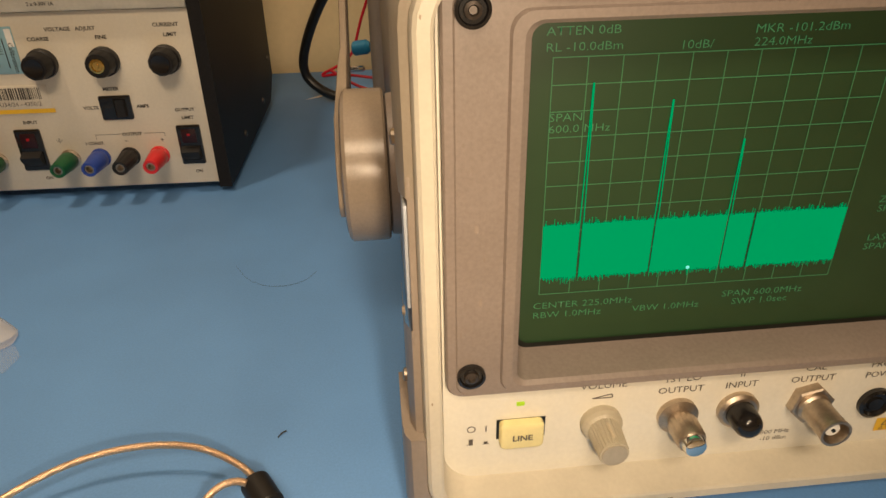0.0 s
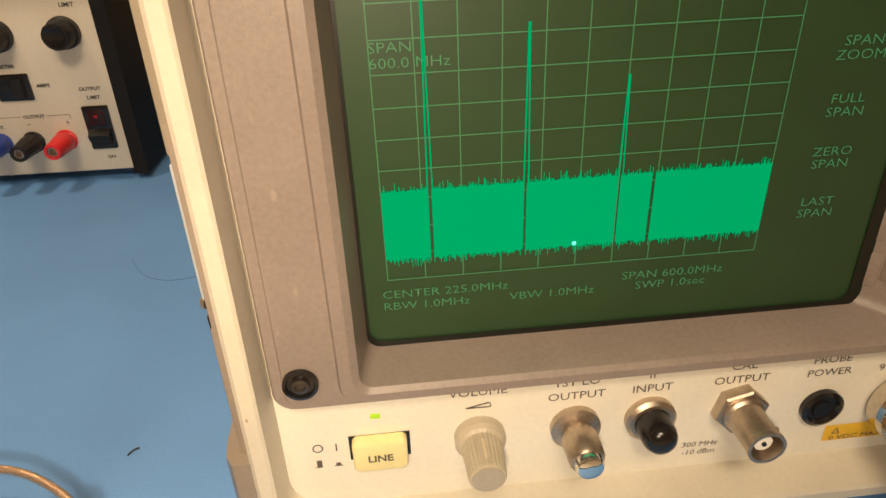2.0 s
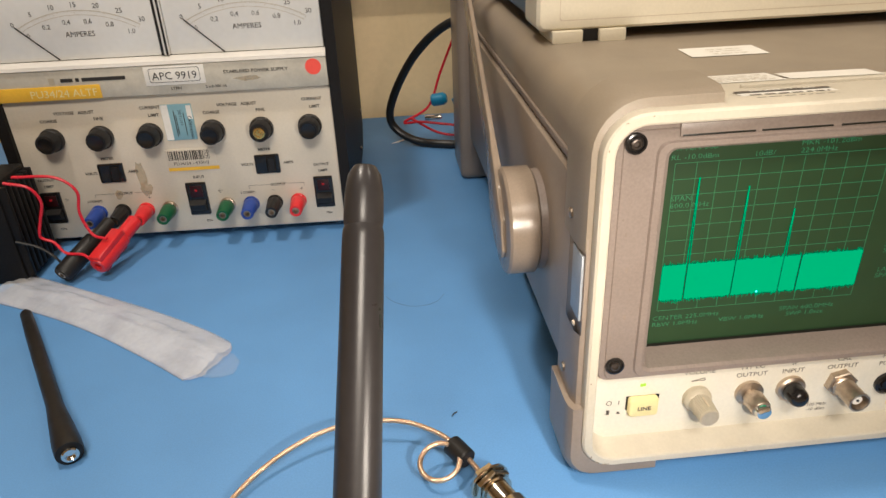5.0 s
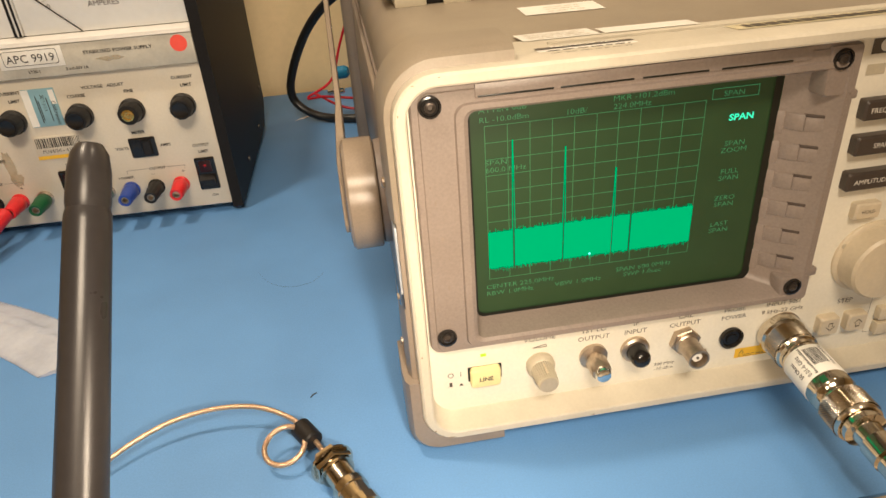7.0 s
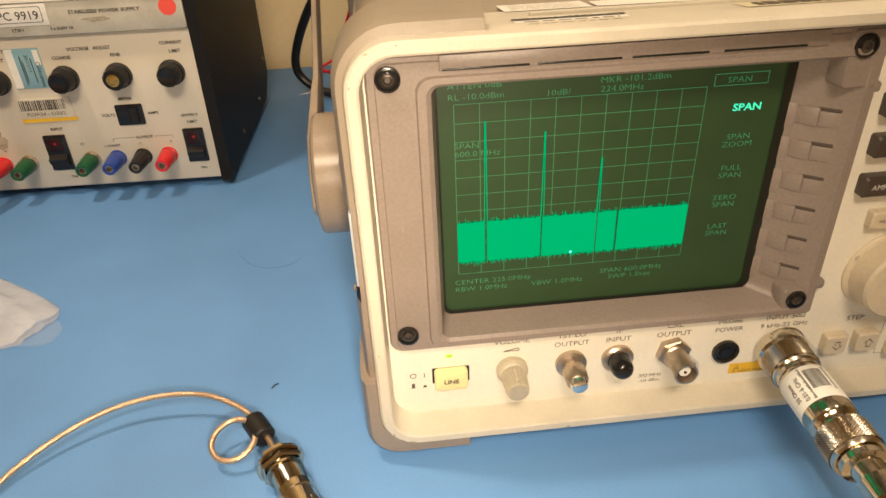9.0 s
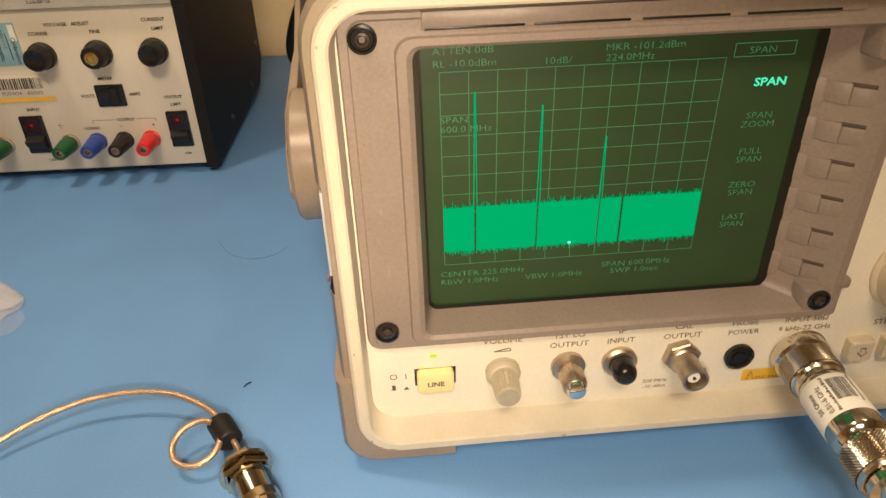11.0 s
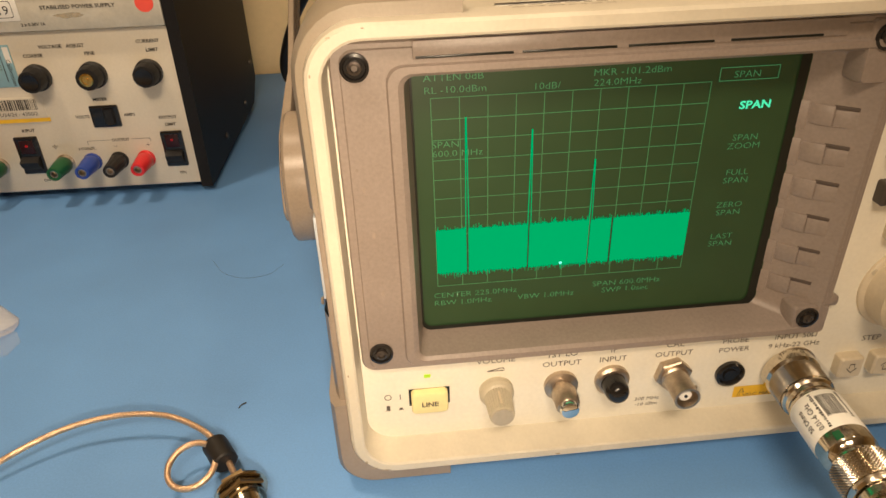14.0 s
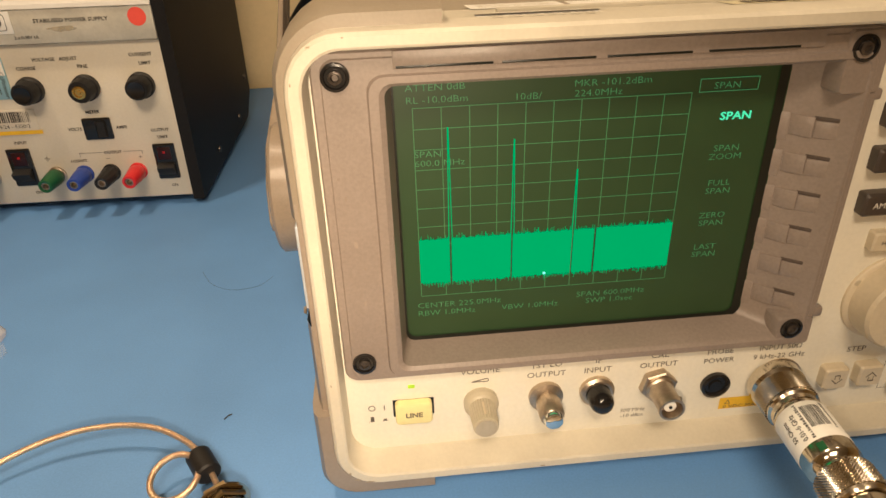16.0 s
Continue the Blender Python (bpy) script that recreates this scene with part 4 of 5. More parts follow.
for x in (0.0440, 0.37):
    part("foot", box(x, x + 0.020, 0.350, 0.39, 0.2040, 0.2120, 0.0008), M_BOXCREAM, TOPI, "ivory plastic foot")
    part("foot", box(x + 0.031, x + 0.0485, 0.350, 0.39, 0.2040, 0.2120, 0.0008), M_BOXCREAM, TOPI, "ivory plastic foot")
    part("foot_pad", box(x + 0.0195, x + 0.0315, 0.354, 0.39, 0.2040, 0.2120, 0.0005), M_BLACK, TOPI, "black rubber pad")
for x in (0.06, 0.37):
    part("foot", box(x, x + 0.03, 0.59, 0.62, 0.2040, 0.2145, 0.001), M_BLACK, TOPI, "black rubber foot")

# ---- twin power supply ----
PSU = thing("bench_power_supply", "grey-fronted black twin bench power supply with two meters, on the mat", "power supply", (-0.26, 0.65, 0.0))
PY = 0.528
PX0, PX1 = -0.404, -0.1145
part("case", box(PX0 - 0.004, PX1 + 0.004, PY + 0.006, 0.770, 0.006, 0.288, 0.003), M_CASE, PSU, "black textured steel case")
for x0, x1 in ((PX0 - 0.010, PX0 - 0.0003), (PX1 + 0.0003, PX1 + 0.010)):
    part("side_cheek", loft([[(x, PY - 0.004, 0.002), (x, PY - 0.004, 0.29), (x, 0.775, 0.29), (x, 0.775, 0.028), (x, 0.745, 0.006), (x, PY + 0.03, 0.002)] for x in (x0, x1)]), M_CASE, PSU, "black side cheek")
    for y, z in ((0.60, 0.020), (0.70, 0.020), (0.755, 0.05)):
        if x0 > -0.2:
            part("screw", lathe([(0.0032, 0), (0.003, 0.0012), (0.0016, 0.0018)], pose(x1, y, z, 0, 90, 0), 12), M_DARKMETAL, PSU)
part("front_panel", box(PX0, PX1, PY, PY + 0.006, 0.005, 0.1402, 0.0006), M_ALU, PSU, "light grey painted control panel")
part("name_strip", box(PX0, PX1, PY - 0.0045, PY + 0.006, 0.1410, 0.1672, 0.0012), M_ALU2, PSU, "worn grey name strip")
part("meter_shelf", loft([[(x, PY - 0.0055, 0.1675), (x, PY - 0.0045, 0.1705), (x, PY + 0.0025, 0.1732), (x, PY + 0.02, 0.1736), (x, PY + 0.02, 0.1675)] for x in (PX0, PX1)]), M_METERRIM, PSU, "pale sloping ledge under the meters")
part("rubber_foot", box(PX0 + 0.01, PX0 + 0.03, PY + 0.02, PY + 0.04, -0.0025, 0.007, 0.001), M_BLACK, PSU)
part("rubber_foot", box(PX1 - 0.03, PX1 - 0.01, PY + 0.02, PY + 0.04, -0.0025, 0.007, 0.001), M_BLACK, PSU)
part("rubber_foot", box(PX0 + 0.01, PX0 + 0.03, 0.73, 0.75, -0.0025, 0.007, 0.001), M_BLACK, PSU)
part("rubber_foot", box(PX1 - 0.03, PX1 - 0.01, 0.73, 0.75, -0.0025, 0.007, 0.001), M_BLACK, PSU)
YQ = PY - 0.0003
for cx, f0, f1 in ((-0.1797, -0.2492, -0.1157), (-0.3214, -0.4035, -0.2574)):
    me = part("meter", box(f0, f1, PY + 0.0035, PY + 0.012, 0.1738, 0.283, 0.001), M_METERWHITE, PSU, "white moving-coil meter face")
    ym = PY + 0.0033
    n0, n1 = Vector((cx - 0.0530, 0, 0.2030)), Vector((cx - 0.0228, 0, 0.1742))
    e = Vector((0.00035, 0, 0.00035))
    part("needle", loft([[(p.x, ym - dy, p.z) for p in (n0 - e, n0 + e, n1 + e, n1 - e)] for dy in (0.0006, 0.0001)]), M_INK, me, "thin black needle at zero")
    R, zc = 0.1039, 0.1088
    ticks = bmesh.new()

    def arc_point(f, r, sweep=58.6):
        a = radians(90 + sweep / 2 - sweep * f)
        return (cx + r * math.cos(a), ym - 0.0001, zc + r * math.sin(a))

    for r0, r1 in ((R - 0.0020, R - 0.0017), (R + 0.0016, R + 0.0020)):
        for i in range(30):
            f, g2 = i / 30, (i + 1) / 30
            ticks.faces.new([ticks.verts.new(arc_point(*q)) for q in ((f, r0), (g2, r0), (g2, r1), (f, r1))])
    for i in range(61):
        f, d = i / 60, 0.0012 if i % 10 else 0.0026
        ticks.faces.new([ticks.verts.new(arc_point(*q)) for q in ((f - 0.0011, R + 0.0018), (f + 0.0011, R + 0.0018), (f + 0.0011, R + 0.0018 - d), (f - 0.0011, R + 0.0018 - d))])
    part("scale", ticks, M_KNOB, me, "printed arc scale")
    letters("VOLTS", cx, ym - 0.0002, 0.2250, 0.0062, M_INK, me)
    letters("AMPERES", cx, ym - 0.0002, 0.1930, 0.0062, M_INK, me)
    for i, s in enumerate(("0", "5", "10", "15", "20", "25", "30")):
        p = arc_point(i / 6, R + 0.0066)
        letters(s, p[0], ym - 0.0002, p[2] - 0.0021, 0.0058, M_INK, me)
    for i, s in enumerate(("0", "0,2", "0,4", "0,6", "0,8", "1,0")):
        p = arc_point(i / 5, R - 0.0068, 53)
        letters(s, p[0], ym - 0.0002, p[2] - 0.0021, 0.0056, M_INK, me)
part("meter_divider", box(-0.2572, -0.2494, PY + 0.001, PY + 0.012, 0.1738, 0.284, 0.0015), M_METERRIM, PSU, "pale divider between the meters")
part("divider_slot", box(-0.2562, -0.2540, PY + 0.0004, PY + 0.002, 0.1740, 0.284, 0.0003), M_BLACK, PSU)
part("divider_slot", box(-0.2522, -0.2504, PY + 0.0004, PY + 0.002, 0.1740, 0.284, 0.0003), M_BLACK, PSU)

# lettering and stickers of the name strip
YS = PY - 0.0048
letters("STABILISED POWER SUPPLY", -0.1770, YS, 0.1570, 0.0040, M_INK, PSU, stretch=1.15, bold=0.00009)
letters("LT30-1", -0.2480, YS, 0.1452, 0.0034, M_INK, PSU, bold=0.00009)
letters("2 x 0-30V 1A", -0.2135, YS, 0.1452, 0.0034, M_INK, PSU, bold=0.00009)
part("maker_bars", bars_of_writing(-0.3470, -0.2890, 0.1565, 0.0032, YS, 4, 3), M_INK, PSU, "unreadable maker's line")
part("maker_mark", plates([(-0.3560, -0.3510, 0.1550, 0.1605)], YS), M_KNOB, PSU)
part("tape_label", box(-0.404, -0.3135, PY - 0.0054, PY - 0.0046, 0.1414, 0.1535, 0.0001), M_AMBER, PSU, "amber embossed tape label")
letters("PU34/24 ALTF", -0.3165, PY - 0.0056, 0.1440, 0.0092, M_YELLOW, PSU, align="RIGHT", stretch=1.05)
tag = part("asset_tag", box(-0.2735, -0.2215, PY - 0.0052, PY - 0.0046, 0.1495, 0.1662, 0.0001), M_PAPER, PSU, "white asset tag")
letters("APC 9919", -0.2475, PY - 0.0056, 0.1545, 0.0094, M_INK, tag, stretch=1.0)
part("tag_outline", loft([rr(-0.2695, -0.2255, 0.1520, 0.1644, 0.002, PY - 0.0055), rr(-0.2691, -0.2259, 0.1524, 0.1640, 0.002, PY - 0.0055)], False, False), M_INK, tag)
part("red_dot", lathe([(0.0070, 0), (0.0070, 0.0002)], out_of_front(-0.1265, PY - 0.0046, 0.1588), 36), M_REDDOT, PSU, "round red sticker")
bs = part("calibration_sticker", box(-0.2680, -0.2405, PY - 0.0008, PY, 0.0975, 0.1310, 0.0001), M_BLUESTK, PSU, "pale blue calibration sticker")
part("sticker_patch", plates([(-0.2678, -0.2615, 0.0980, 0.1308), (-0.2455, -0.2410, 0.1170, 0.1295)], PY - 0.0010), M_PAPER, bs)
letters("Calibration", 0, 0, 0, 0.0048, M_INK, bs, align="LEFT", m=pose(-0.2455, PY - 0.0012, 0.1200, 90, 90, 0))
letters("30/11/11", 0, 0, 0, 0.0042, M_INK, bs, align="LEFT", m=pose(-0.2530, PY - 0.0012, 0.1260, 90, 90, 0))
part("sticker_bars", plates([(-0.2575, -0.2567, 0.1010, 0.1250), (-0.2560, -0.2553, 0.1030, 0.1210), (-0.2490, -0.2483, 0.1020, 0.1230)], PY - 0.0012), M_INK, bs)
bar = part("barcode_label", box(-0.2730, -0.2280, PY - 0.0006, PY, 0.0665, 0.0885, 0.0001), M_ALU, PSU, "barcode label with a yellow stripe")
rnd = random.Random(11)
rects, x = [], -0.2710
while x < -0.2325:
    w = rnd.choice((0.0004, 0.0007, 0.0012))
    rects.append((x, x + w, 0.0780, 0.0870))
    x += w + rnd.choice((0.0004, 0.0007, 0.0009))
part("barcode", plates(rects, PY - 0.0008), M_INK, bar)
letters("PU34/24 - 4350/2", -0.2510, PY - 0.0008, 0.0732, 0.0044, M_INK, bar, stretch=1.05)
part("yellow_stripe", plates([(-0.2730, -0.2260, 0.0675, 0.0708)], PY - 0.0008), M_AMBER, bar, "yellow stripe")


def control_knob(x, z, turn, capless=False):
    k = part("control_knob", lathe([(0.0106, 0), (0.0109, 0.0010), (0.0106, 0.0050), (0.0097, 0.0060), (0.0091, 0.0150), (0.0084, 0.0162)], out_of_front(x, PY, z), 48, flute=12, depth=0.035, lobes=(0.0055, 0.0152)), M_BLACK, PSU, "black control knob")
    if capless:
        part("collet", lathe([(0.0054, 0.0158), (0.0052, 0.0174), (0.0036, 0.0176), (0.0032, 0.0166), (0.0016, 0.0166), (0.0014, 0.0174)], out_of_front(x, PY, z), 24), M_BRASS, k, "bare brass collet")
    else:
        part("cap", lathe([(0.0070, 0.0160), (0.0066, 0.0168), (0.0058, 0.0166)], out_of_front(x, PY, z), 32), M_BLACKG, k, "glossy black cap")
    a = radians(turn)
    part("pointer", loft([[(x + 0.0094 * math.cos(a + s), PY - 0.0040, z + 0.0094 * math.sin(a + s)) for s in (-0.05, 0.05)] + [(x + 0.0078 * math.cos(a + s), PY - 0.0066, z + 0.0078 * math.sin(a + s)) for s in (0.05, -0.05)],
                          [(x + 0.0100 * math.cos(a + s), PY - 0.0044, z + 0.0100 * math.sin(a + s)) for s in (-0.05, 0.05)] + [(x + 0.0084 * math.cos(a + s), PY - 0.0072, z + 0.0084 * math.sin(a + s)) for s in (0.05, -0.05)]]), M_WHITEPRINT, k)


def binding_post(x, z, m, label, collar):
    b = part("binding_post", lathe([(0.0076, 0), (0.0076, 0.0014), (0.0062, 0.0020), (0.0060, 0.0035)], out_of_front(x, PY, z), 32), M_DULLMETAL if collar else m, PSU, label)
    part("cap", lathe([(0.0066, 0.0030), (0.0070, 0.0040), (0.0070, 0.0105), (0.0066, 0.0125), (0.0057, 0.0255), (0.0054, 0.0260), (0.0036, 0.0260), (0.0032, 0.0180)], out_of_front(x, PY, z), 40, flute=10 if m is M_BLACK else 0, depth=0.09, lobes=(0.0038, 0.0230)), m, b)
    part("socket_sleeve", lathe([(0.0033, 0.0185), (0.0033, 0.0250), (0.0024, 0.0250), (0.0023, 0.0190)], out_of_front(x, PY, z), 20), M_DULLMETAL, b, "metal socket sleeve")


def rocker(x, z, w, h, lit, tag_name):
    s = part(tag_name, loft([rr(x - w, x + w, z - h, z + h, 0.001, PY), rr(x - w, x + w, z - h, z + h, 0.001, PY - 0.0016), rr(x - w * 0.86, x + w * 0.86, z - h * 0.92, z + h * 0.92, 0.001, PY - 0.0020)]), M_BLACKG, PSU, "black rocker switch")
    if lit is None:
        part("lever", loft([[(x - w * 0.1, PY - 0.0018, zz), (x + w * 0.72, PY - 0.0018, zz), (x + w * 0.60, PY - 0.0042, zz), (x + w * 0.1, PY - 0.0050, zz)] for zz in (z - h * 0.72, z + h * 0.72)]), M_BLACK, s)
    else:
        part("lever", loft([[(xx, PY - 0.0018, z - h * 0.80), (xx, PY - 0.0018, z - h * 0.05), (xx, PY - 0.0088, z - h * 0.24), (xx, PY - 0.0070, z - h * 0.50)] for xx in (x - w * 0.78, x + w * 0.78)]), M_BLACK, s)
        part("neon_window", box(x - w * 0.6, x + w * 0.6, PY - 0.0026, PY - 0.0018, z + h * 0.12, z + h * 0.82, 0.0002), M_REDDIM, s, "dark red neon window")
        if lit:
            part("neon", box(x - 0.0012, x + 0.0010, PY - 0.0030, PY - 0.0026, z + h * 0.48, z + h * 0.60, 0.0001), M_REDLED, s, "glowing red neon")


for ox in (0.0, -0.1450):
    for x, turn, bare, title in ((-0.2250, 115, False, "COARSE"), (-0.1808, -20, ox == 0.0, "FINE"), (-0.1365, -15, False, None)):
        control_knob(x + ox, 0.1045, turn + (25 if ox else 0), bare)
        if title:
            letters(title, x + ox + 0.001, YQ, 0.1203, 0.0039, M_INK, PSU, stretch=1.05, bold=0.00009)
    letters("VOLTAGE   ADJUST", -0.2000 + ox, YQ, 0.1268, 0.0039, M_INK, PSU, stretch=1.05, bold=0.00009)
    letters("CURRENT", -0.1325 + ox, YQ, 0.1278, 0.0039, M_INK, PSU, stretch=1.05, bold=0.00009)
    letters("LIMIT", -0.1305 + ox, YQ, 0.1208, 0.0039, M_INK, PSU, stretch=1.05, bold=0.00009)
    rocker(-0.1810 + ox, 0.0695, 0.0115, 0.0092, None, "meter_switch")
    letters("METER", -0.1820 + ox, YQ, 0.0825, 0.0037, M_INK, PSU, stretch=1.05, bold=0.00009)
    letters("VOLTS", -0.2000 + ox, YQ, 0.0685, 0.0036, M_INK, PSU, stretch=1.05, bold=0.00009)
    letters("AMPS", -0.1615 + ox, YQ, 0.0685, 0.0036, M_INK, PSU, stretch=1.05, bold=0.00009)
    lx = 0.0 if ox == 0.0 else -0.257
    rocker(-0.1312 + lx, 0.0378, 0.0090, 0.0158, True, "limit_switch")
    letters("OUTPUT", -0.1310 + lx, YQ, 0.0645, 0.0036, M_INK, PSU, stretch=1.05, bold=0.00009)
    letters("LIMIT", -0.1300 + lx, YQ, 0.0583, 0.0036, M_INK, PSU, stretch=1.05, bold=0.00009)
    letters("ON", -0.1290 + lx, YQ, 0.0140, 0.0034, M_INK, PSU, stretch=1.05, bold=0.00009)
    letters("OUTPUT", -0.1745 + ox, YQ, 0.0468, 0.0036, M_INK, PSU, stretch=1.05, bold=0.00009)
    for rect in ((-0.2020 + ox, -0.1835 + ox, 0.0481, 0.0484), (-0.1655 + ox, -0.1500 + ox, 0.0481, 0.0484), (-0.2023 + ox, -0.2020 + ox, 0.0450, 0.0484), (-0.1500 + ox, -0.1497 + ox, 0.0450, 0.0484)):
        part("bracket_line", plates([rect], YQ), M_INK, PSU)
    letters("I CONST.", -0.2040 + ox, YQ, 0.0405, 0.0033, M_INK, PSU, stretch=1.05, bold=0.00009)
    part("sign_mark", plates([(-0.1812 + ox, -0.1784 + ox, 0.0423, 0.0427), (-0.1540 + ox, -0.1512 + ox, 0.0423, 0.0427), (-0.1528 + ox, -0.1524 + ox, 0.0410, 0.0440)], YQ), M_INK, PSU)
    part("earth_mark", plates([(-0.2325 + ox, -0.2275 + ox, 0.0452, 0.0455), (-0.2317 + ox, -0.2283 + ox, 0.0441, 0.0444), (-0.2308 + ox, -0.2292 + ox, 0.0430, 0.0433), (-0.2302 + ox, -0.2298 + ox, 0.0455, 0.0470)], YQ), M_INK, PSU)
for x, m, l, c in ((-0.2300, M_GREEN, "green earth binding post with brass collar", True), (-0.2070, M_BLUE, "blue binding post", False), (-0.1843, M_BLACK, "black binding post", False), (-0.1615, M_RED, "red binding post", False),
                   (-0.2850, M_GREEN, "green earth binding post with brass collar", True), (-0.3075, M_RED, "red binding post", False), (-0.3300, M_BLACK, "black binding post", False), (-0.3525, M_BLUE, "blue binding post", False)):
    binding_post(x + 0.0045, 0.0298, m, l, c)
rocker(-0.2520, 0.0385, 0.0095, 0.0165, True, "input_switch")
letters("INPUT", -0.2475, YQ, 0.0590, 0.0036, M_INK, PSU, stretch=1.05, bold=0.00009)
letters("ON", -0.2460, YQ, 0.0135, 0.0034, M_INK, PSU, stretch=1.05, bold=0.00009)
for x, z, sx, sz in ((-0.300, 0.066, 0.005, 0.016), (-0.2985, 0.052, 0.006, 0.008), (-0.325, 0.047, 0.005, 0.005), (-0.1850, 0.1520, 0.012, 0.0025)):
    bm = bmesh.new()
    rs = random.Random(int(-x * 1e4))
    yy = YQ if z < 0.149 else YS
    bm.faces.new([bm.verts.new((x + sx * math.cos(a) * rs.uniform(0.6, 1.1), yy + 0.0001, z + sz * math.sin(a) * rs.uniform(0.6, 1.1))) for a in np.linspace(0, 2 * math.pi, 15)[:-1]])
    part("stain", bm, M_STAIN, PSU, "tan glue stain")

# the supply stands on its feet, turned a little
PSU.matrix_world = pose(-0.1145, 0.528, 0.0025, 0, 0, -1.6) @ Matrix.Translation((0.1130, -0.528, 0)) @ PSU.matrix_world

# plugs and wires
rp = thing("red_test_plug", "red banana plug with side sockets in the supply's red post", "test plug", (-0.3075, 0.49, 0.02))
pa, pb = (-0.3075, 0.508, 0.0335), (-0.330, 0.452, 0.0135)
part("grip", lathe([(0.0055, 0), (0.0068, 0.0015), (0.0068, 0.022), (0.0082, 0.024), (0.0082, 0.058), (0.0072, 0.060), (0.0036, 0.060), (0.0034, 0.052)], aim(pa, pb), 20), M_RED, rp, "red moulded grip")
grip = box(-0.0062, 0.0062, 0.0035, 0.0105, 0.022, 0.0590, 0.0015)
grip.transform(aim(pa, pb))
grip_ob = part("side_socket", grip, M_RED, rp, "square side grip")
for h in (0.026, 0.0385, 0.0505):
    # raised blocks; only their darker red suggests recessed windows
    win = box(-0.0040, 0.0040, -0.0088, -0.0070, h, h + 0.0070, 0.0004)
    win.transform(aim(pa, pb))
    part("grip_window_shade", win, M_REDSHADE, grip_ob, "darker red block for the shaded window in the grip")
bp_ = thing("black_test_plug", "black banana plug lying in front of the supply", "test plug", (-0.335, 0.48, 0.02))
part("grip", lathe([(0.0055, 0), (0.0066, 0.0015), (0.0066, 0.022), (0.0085, 0.024), (0.0085, 0.064), (0.0074, 0.067), (0.0036, 0.067), (0.0034, 0.058)], aim((-0.330, 0.508, 0.0335), (-0.358, 0.455, 0.0115)), 20), M_BLACK, bp_, "black moulded grip")
part("socket_sleeve", lathe([(0.0034, 0.058), (0.0034, 0.0672), (0.0022, 0.0672), (0.0021, 0.06)], aim((-0.330, 0.508, 0.0335), (-0.358, 0.455, 0.0115)), 16), M_NICKEL, bp_)
w = thing("red_wire", "thin red wires looping from the plugs to the small box", "wire", (-0.40, 0.46, 0.0))
part("strand", tube([(-0.321, 0.470, 0.034), (-0.334, 0.474, 0.038), (-0.340, 0.476, 0.058), (-0.337, 0.476, 0.078), (-0.352, 0.476, 0.092), (-0.385, 0.475, 0.095)], 0.0013, 8), M_WIRE, w)
part("strand", tube([(-0.331, 0.456, 0.018), (-0.341, 0.462, 0.024), (-0.356, 0.464, 0.026), (-0.364, 0.466, 0.036), (-0.373, 0.465, 0.043), (-0.369, 0.466, 0.058), (-0.364, 0.467, 0.074), (-0.370, 0.466, 0.088), (-0.388, 0.465, 0.094)], 0.0013, 8), M_WIRE, w)
bw = thing("black_wire", "thin black wire from the black plug to the small box", "wire", (-0.41, 0.46, 0.0))
part("strand", tube([(-0.357, 0.457, 0.016), (-0.364, 0.458, 0.027), (-0.376, 0.460, 0.036), (-0.392, 0.46, 0.042)], 0.0012, 8), M_CAB, bw)
db = thing("heatsink_box", "dark grey finned box on the mat beside the supply", "heatsink", (-0.50, 0.48, 0.0))
part("body", box(-0.520, -0.394, 0.462, 0.518, 0.0, 0.094, 0.004), M_CASE, db, "dark grey case")
for i in range(7):
    part("fin", box(-0.3942, -0.388, 0.464 + i * 0.0078, 0.4682 + i * 0.0078, 0.006, 0.090, 0.0008), M_CASE, db)

# ---- things on the mat ----
bag = bmesh.new()
P0, P1 = Vector((-0.405, 0.458, 0)), Vector((-0.200, 0.317, 0))
d = (P1 - P0).normalized()
nn = Vector((-d.y, d.x, 0))
nu, nv = 60, 16
grid = []
for layer, lift in ((0, 0.0006), (1, 0.0016)):
    rows = []
    for i in range(nu + 1):
        row = []
        for j in range(nv + 1):
            u, v = i / nu, j / nv - 0.5
            bend = 0.008 * math.sin(u * 3.0) - 0.004
            wd = 0.045 * (1 - 0.08 * math.sin(u * 5))
            p = P0 + d * ((P1 - P0).length * u + 0.006 * v * math.sin(5 * v) - max(0, u - 0.85) / 0.15 * (0.010 * abs(2 * v) ** 4 + 0.006 * max(0, v))) + nn * (wd * v + bend)
            fold = 0.0034 * noise.noise(Vector((u * 4, v * 11, 0.3 + layer))) + 0.0020 * noise.noise(Vector((u * 16, v * 14, 4.0 + layer))) + 0.0016 * abs(noise.noise(Vector((u * 34 + v * 9, v * 22, 8.0 + layer))))
            puff = (0.5 - abs(v)) * 2
            p.z = max(0.0003 + layer * 0.0006, lift + layer * 0.0045 * puff ** 0.6 + (fold + 0.001) * puff)
            row.append(bag.verts.new(p))
        rows.append(row)
    grid.append(rows)
    for i in range(nu):
        for j in range(nv):
            bag.faces.new((rows[i][j], rows[i + 1][j], rows[i + 1][j + 1], rows[i][j + 1]))
for i in range(nu):
    for j in (0, nv):
        bag.faces.new((grid[0][i][j], grid[0][i + 1][j], grid[1][i + 1][j], grid[1][i][j]))
bag_thing = thing("plastic_bag", "crumpled milky clear plastic bag strip lying on the mat", "plastic bag", (P0 + P1) / 2)
part("film", bag, M_BAG, bag_thing, smooth=180)
flap = bmesh.new()
